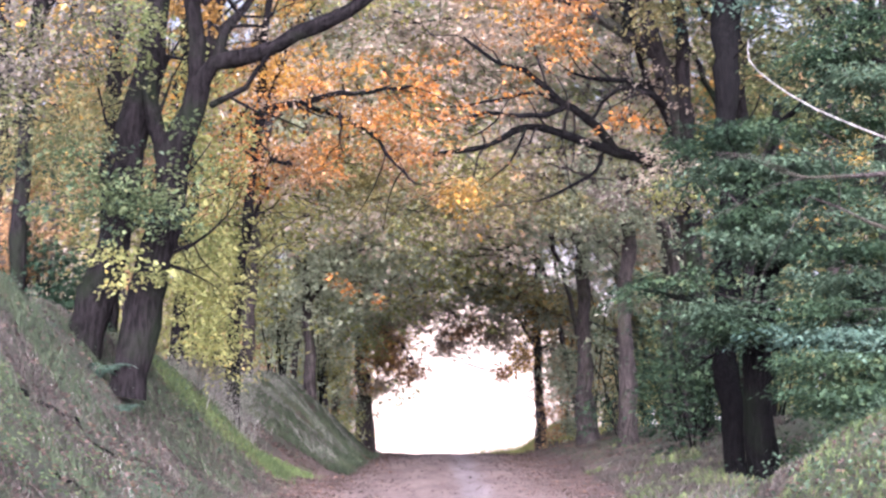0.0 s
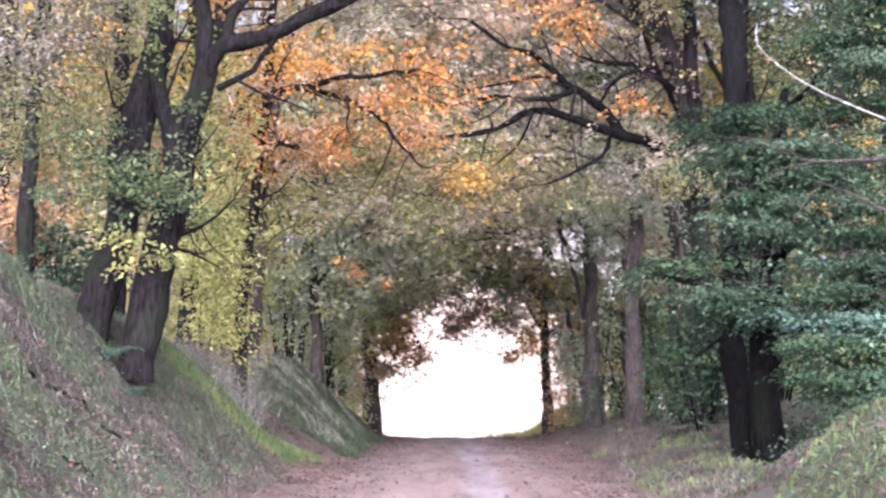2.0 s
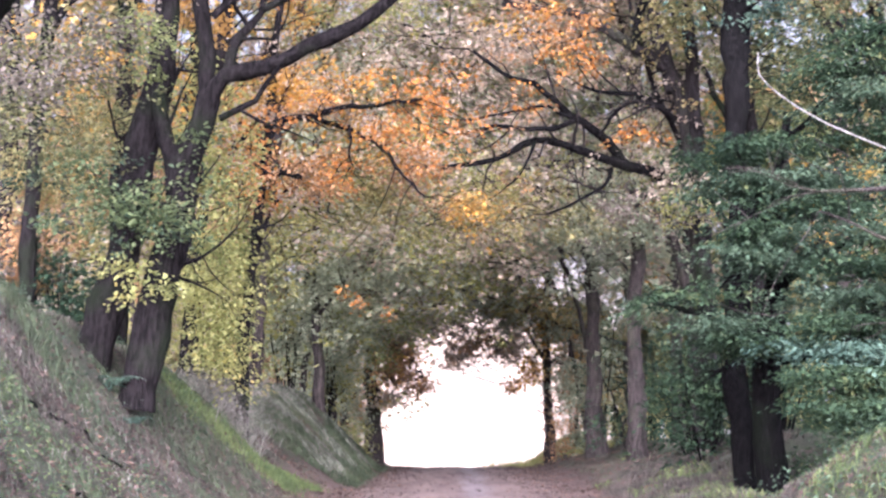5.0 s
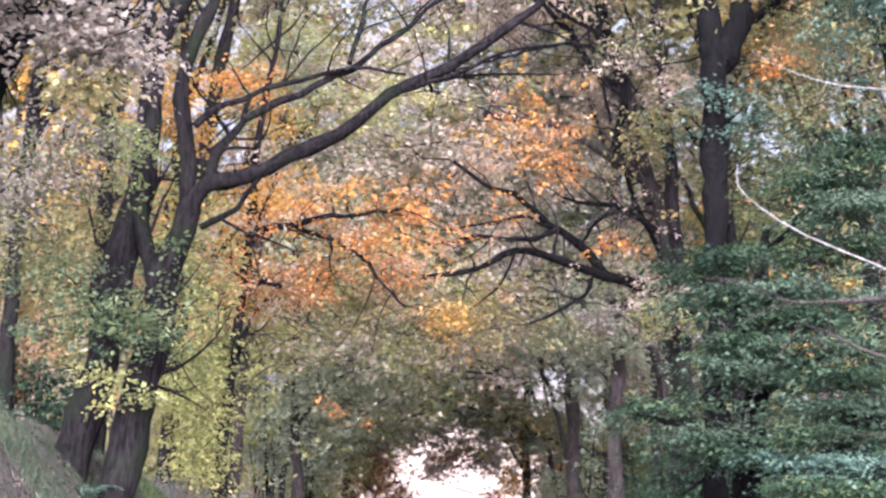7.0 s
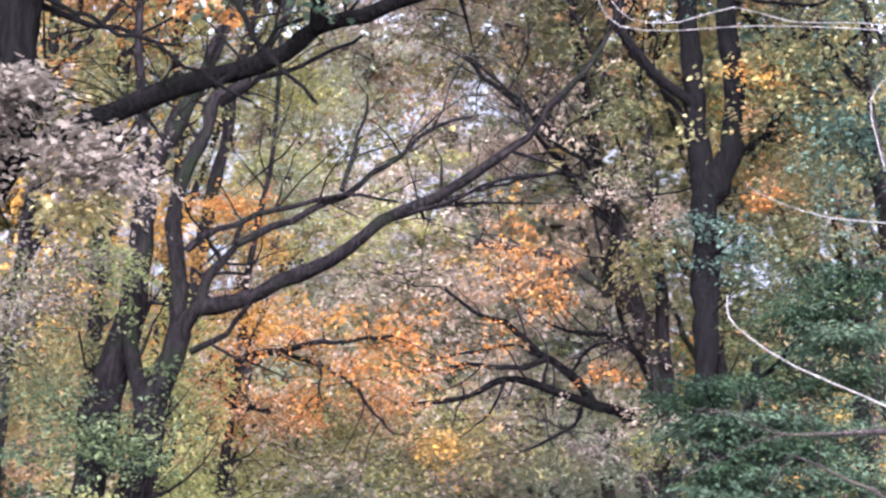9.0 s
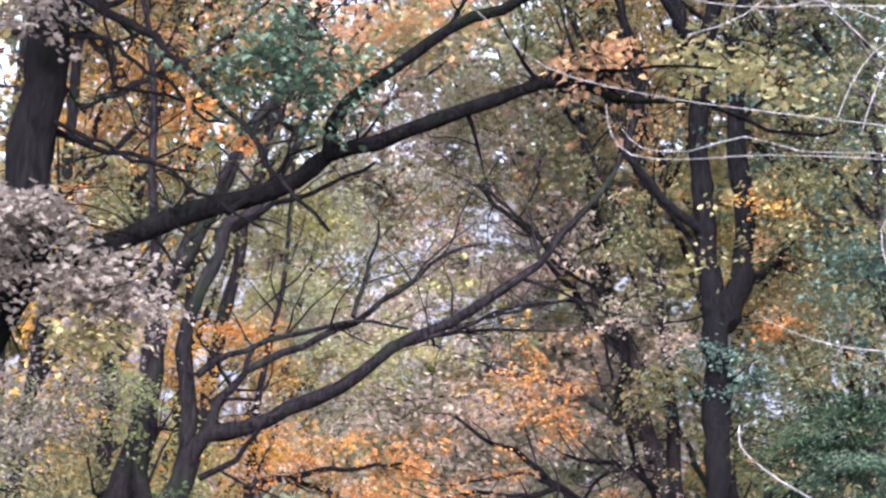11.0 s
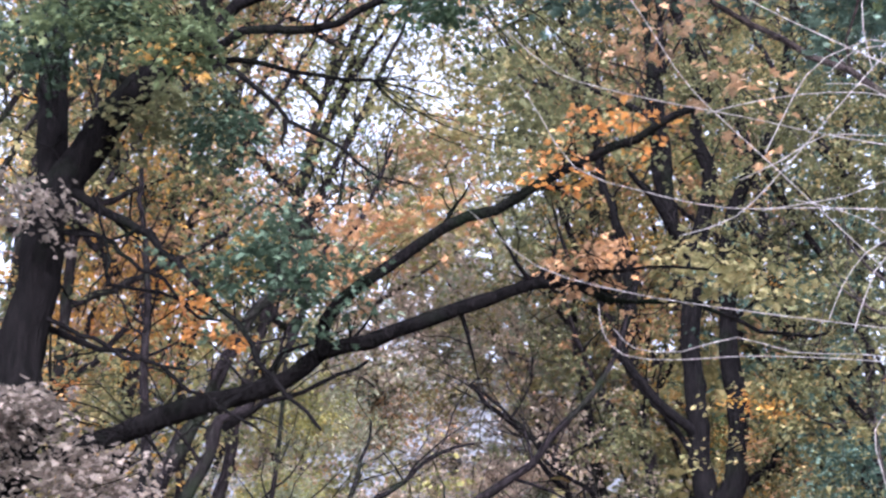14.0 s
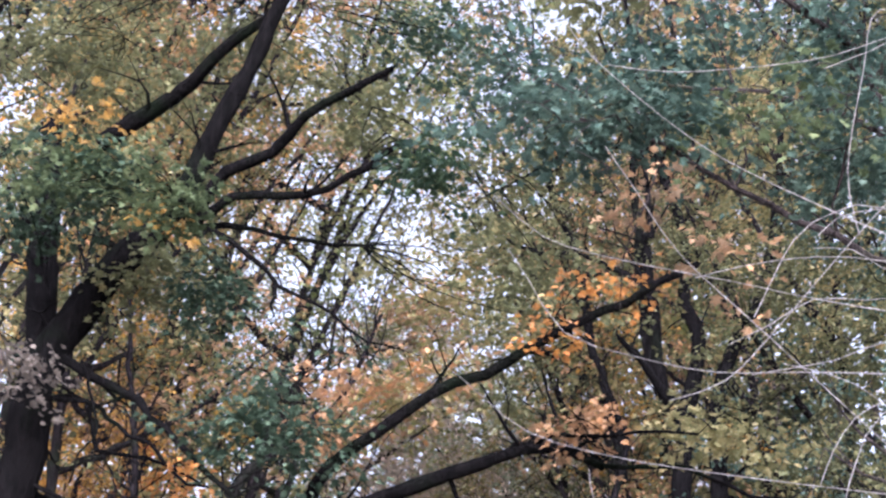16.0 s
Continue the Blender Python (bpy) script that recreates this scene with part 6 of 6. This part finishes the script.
reseed(6)
n = 9000
draped("pale_grass", "pale dry grass combed down the mound beside the lane", -2.3 - 2.4 * rng.uniform(0, 1, n), 40 + 12 * rng.uniform(0, 1, n), 0.0, 0.3, 0.008, DRY, 1.0, 0.9)
reseed(7)
n = 4500
draped("green_grass", "bright fresh grass on the low bank before the hornbeam", rng.uniform(3.2, 6.2, n), rng.uniform(16, 23, n), 0.0, 0.2, 0.005, FRESH, 0.6, 1.2)
reseed(8)
n = 3500
draped("knoll_grass", "green grass on the low bank under the oaks", rng.uniform(2.7, 5.2, n), rng.uniform(25, 38, n), 0.12, 0.26, 0.008, FRESH, 0.9, 1.2)
reseed(9)
n = 16000
draped("dead_grass", "matted brown dead grass on the low bank under the oaks", rng.uniform(2.8, 6.0, n), rng.uniform(21, 40, n), -0.2, 0.2, 0.008, BROWN, 1.1, 1.2)
reseed(10)
n = 44000
grass("bank_grass", "short green grass growing on the lane's banks", np.concatenate([-2.45 - 4.1 * rng.uniform(0, 1, 29000) ** 0.8, rng.uniform(3.0, 8.0, n - 29000)]), 12 + 52 * rng.uniform(0, 1, n) ** 1.3, -0.1, 0.14, 0.006, GRASS, 0.6)
# the sunlight on this hump is put into the grass's yellow-green colour
reseed(11)
n = 5000
grass("sunlit_grass", "bright yellow-green grass on the hump at the lane's crest", rng.normal(3.9, 0.9, n), rng.normal(67.5, 2.5, n), -0.9, 0.25, 0.012, LEAF["yellow"])
reseed(12)
n = 9000
y = rng.uniform(30, 37.2, n)
x = np.interp(y, [30, 31.2, 32.7, 34.2, 36.6, 37.2], [-4.4, -4.0, -3.69, -3.37, -3.05, -2.6]) + rng.normal(0, 0.17, n)
grass("green_grass", "fresh green grass along the ridge of the bank", x, y, -0.7, 0.16, 0.009, FRESH)
reseed(13)
n = 2400
grass("dry_weeds", "tangle of tall pale dead weeds before the maple", rng.normal(-4.35, 0.35, n), rng.normal(35.2, 0.9, n), -0.5, 0.62, 0.006, DRY, 0.8)
reseed(14)
n = 9000
grass("dry_grass", "tall pale dry grass along the crest of the bank", rng.normal(-4.5, 0.55, n), rng.normal(43.5, 3.5, n), -0.1, 0.22, 0.006, DRY, 0.8)


def weeds(name, label, x, y, high, mat, count, size, cut=-0.1):
    k = patchy(x, y, cut, 0.6)
    q = on_ground(x[k], y[k], rng.uniform(0.05, high, int(k.sum())))
    c, f = sprays(q, 0.22, count, size, 0.6)
    low_growth(name, label, quick_mesh(name, c, f, False), mat, "undergrowth")


reseed(15)
n = 420
weeds("dead_weeds", "pale dead leaves and seed heads of tall weeds before the maple", rng.normal(-4.35, 0.35, n), rng.normal(35.0, 0.9, n), 0.6, DRY, 12, 0.045, -0.5)
reseed(16)
n = 220
weeds("mound_weeds", "dead weeds scattered over the mound beside the lane", rng.uniform(-5.4, -4.0, n), rng.uniform(40, 47, n), 0.3, DRY, 12, 0.045, -0.1)
reseed(17)
n = 1100
weeds("bramble_patch", "dull green brambles and nettles on the high grassy bank", rng.uniform(-6.6, -3.1, n), 14 + 21 * rng.uniform(0, 1, n), 0.16, LEAF["fresh"], 14, 0.04, 0.1)
reseed(61)
n = 700
weeds("bramble_patch", "dark green ground ivy creeping over the bank", rng.uniform(-6.6, -3.1, n), 16 + 18 * rng.uniform(0, 1, n), 0.12, LEAF["fresh"], 12, 0.045, 0.05)
reseed(62)
n = 260
weeds("nettle_patch", "bright green nettles low on the bank", rng.normal(-4.2, 0.45, n), rng.normal(19.5, 1.5, n), 0.2, LEAF["verge"], 14, 0.045, 0.0)
reseed(19)
n = 300
weeds("bramble_patch", "leafy green brambles creeping over the low bank", rng.uniform(3.2, 6.6, n), rng.uniform(16.5, 23, n), 0.2, LEAF["fresh"], 14, 0.05, 0.0)
reseed(20)
n = 900
weeds("bramble_patch", "green brambles under the hornbeam and oaks", rng.uniform(5.3, 8.4, n), rng.uniform(21, 40, n), 0.35, LEAF["green"], 16, 0.08, 0.0)


def bush(x, y, h, wide, pal, count, label):
    reseed(x, y)
    z0 = float(ground_z(x, y))
    stems = []
    for k in range(6):
        d = rng.normal(0, wide * 0.45, 2)
        stems.append(("stem", [(x + d[0] * 0.15, y + d[1] * 0.15, z0 - 0.05, 0.025), (x + d[0] * 0.6, y + d[1] * 0.6, z0 + h * 0.55, 0.015), (x + d[0], y + d[1], z0 + h, 0.006)]))
    tree("bush", label, shaded_bark, stems, [(pal, x, y, z0 + h * 0.55, wide, wide * 0.8, h * 0.5, count)], leaf=0.12, per=14, simple=True, twigs=0.8, twig_len=0.6, category="bush", group="undergrowth bushes")


# the one at (-6.1, 30.5) is added, standing in for shade under the trees
for x, y, h, wide, pal, count in ((5.0, 41, 2.6, 1.3, "green", 130), (4.6, 36, 2.2, 0.75, "green", 120), (6.2, 37, 2.4, 1.2, "green", 110), (4.6, 48, 2.2, 1.0, "green", 90), (7.0, 33, 2.2, 1.2, "green", 110), (6.6, 27, 1.8, 1.1, "green", 100), (-6.1, 30.5, 1.3, 0.6, "green", 90), (5.4, 66, 3.6, 0.8, "olive", 90), (6.8, 66, 3.8, 1.1, "moss", 100), (8.4, 64, 3.8, 1.2, "moss", 100),
                              (-6.8, 31, 2.0, 1.2, "pale", 80), (-5.4, 43, 2.4, 1.1, "olive", 90), (-4.4, 52, 4.2, 1.1, "mist", 130), (-6.4, 37, 3.0, 1.4, "yellow", 110), (5.0, 56, 2.0, 0.8, "olive", 70), (3.95, 64.5, 4.6, 0.75, "rust", 100), (4.4, 60, 4.6, 0.9, "mist", 110), (-4.0, 60, 4.4, 1.0, "yellow", 120), (-3.45, 63, 3.0, 0.7, "rust", 70), (-3.8, 56, 3.6, 0.7, "mist", 80), (-4.0, 49, 3.4, 0.9, "mist", 130), (-3.35, 54, 3.2, 0.7, "mist", 110), (-5.2, 47, 3.6, 1.2, "yellow", 120)):
    bush(x, y, h, wide, pal, count, "leafy bush of the undergrowth beside the lane")


def fern(x, y, size):
    """A fern: arching fronds, each a stalk with two rows of leaflets."""
    z = float(ground_z(x, y))
    top = tagged(new("fern"), "green fern between the roots of the twin oak", "fern")
    top.location = (x, y, z)
    for k in range(8):
        an = k * 0.785 + rng.normal(0, 0.2)
        u = np.linspace(0, 1, 12)
        out = size * u * (1 - 0.15 * u)
        rows = np.stack([np.cos(an) * out, np.sin(an) * out, size * (0.95 * u - 0.75 * u * u), 0.006 * (1 - u) + 0.002], -1)
        c, f = tube(rows, 4)
        frond = part("frond", quick_mesh("frond", c, f), LEAF["teal"], top)
        p = np.repeat(rows[2:, :3], 2, axis=0)
        sgn = np.tile([1.0, -1.0], len(p) // 2)
        ahead = unit(np.stack([-np.sin(an) * sgn + 0.4 * np.cos(an), np.cos(an) * sgn + 0.4 * np.sin(an), np.full(len(p), -0.15)], -1))
        c, f = leaf_arrays(p, ahead, np.tile([0.0, 0, 1], (len(p), 1)), size * 0.34 * np.repeat(1.05 - u[2:], 2), 0.35)
        part("leaflet", quick_mesh("leaflet", c, f, False), LEAF["teal"], frond, kind="stuff")


fern(-4.55, 26.25, 0.6)
fern(-4.2, 25.75, 0.4)

# glowing card added beyond the lane's crest, standing in for bright haze over open fields
haze, hn, hl = material("haze_glow_card")
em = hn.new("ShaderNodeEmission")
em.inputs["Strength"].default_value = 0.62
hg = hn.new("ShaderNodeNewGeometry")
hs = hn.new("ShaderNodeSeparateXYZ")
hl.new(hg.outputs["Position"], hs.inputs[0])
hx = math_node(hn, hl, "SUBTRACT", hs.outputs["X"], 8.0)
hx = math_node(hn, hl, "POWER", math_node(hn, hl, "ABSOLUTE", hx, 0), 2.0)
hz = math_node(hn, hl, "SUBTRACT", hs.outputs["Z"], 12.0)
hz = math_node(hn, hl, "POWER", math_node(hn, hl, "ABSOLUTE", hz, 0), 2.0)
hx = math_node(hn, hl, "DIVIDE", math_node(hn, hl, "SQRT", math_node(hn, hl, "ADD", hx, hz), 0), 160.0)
glow = ramp(hn, [(0.0, (1, 0.74, 0.6)), (0.2, (0.95, 0.7, 0.56)), (0.36, (0.56, 0.5, 0.48)), (0.7, (0.4, 0.4, 0.42))])  # brightest and peach behind the lane's opening, its bloom painted as a ramp
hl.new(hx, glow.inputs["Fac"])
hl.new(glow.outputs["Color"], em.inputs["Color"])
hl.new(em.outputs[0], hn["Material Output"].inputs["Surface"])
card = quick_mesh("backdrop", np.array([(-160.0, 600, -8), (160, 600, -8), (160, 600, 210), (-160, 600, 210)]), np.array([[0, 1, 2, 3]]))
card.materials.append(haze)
tagged(new("backdrop", card), "glowing card painted as bright white evening haze over far open fields", "sky", kind="structure")
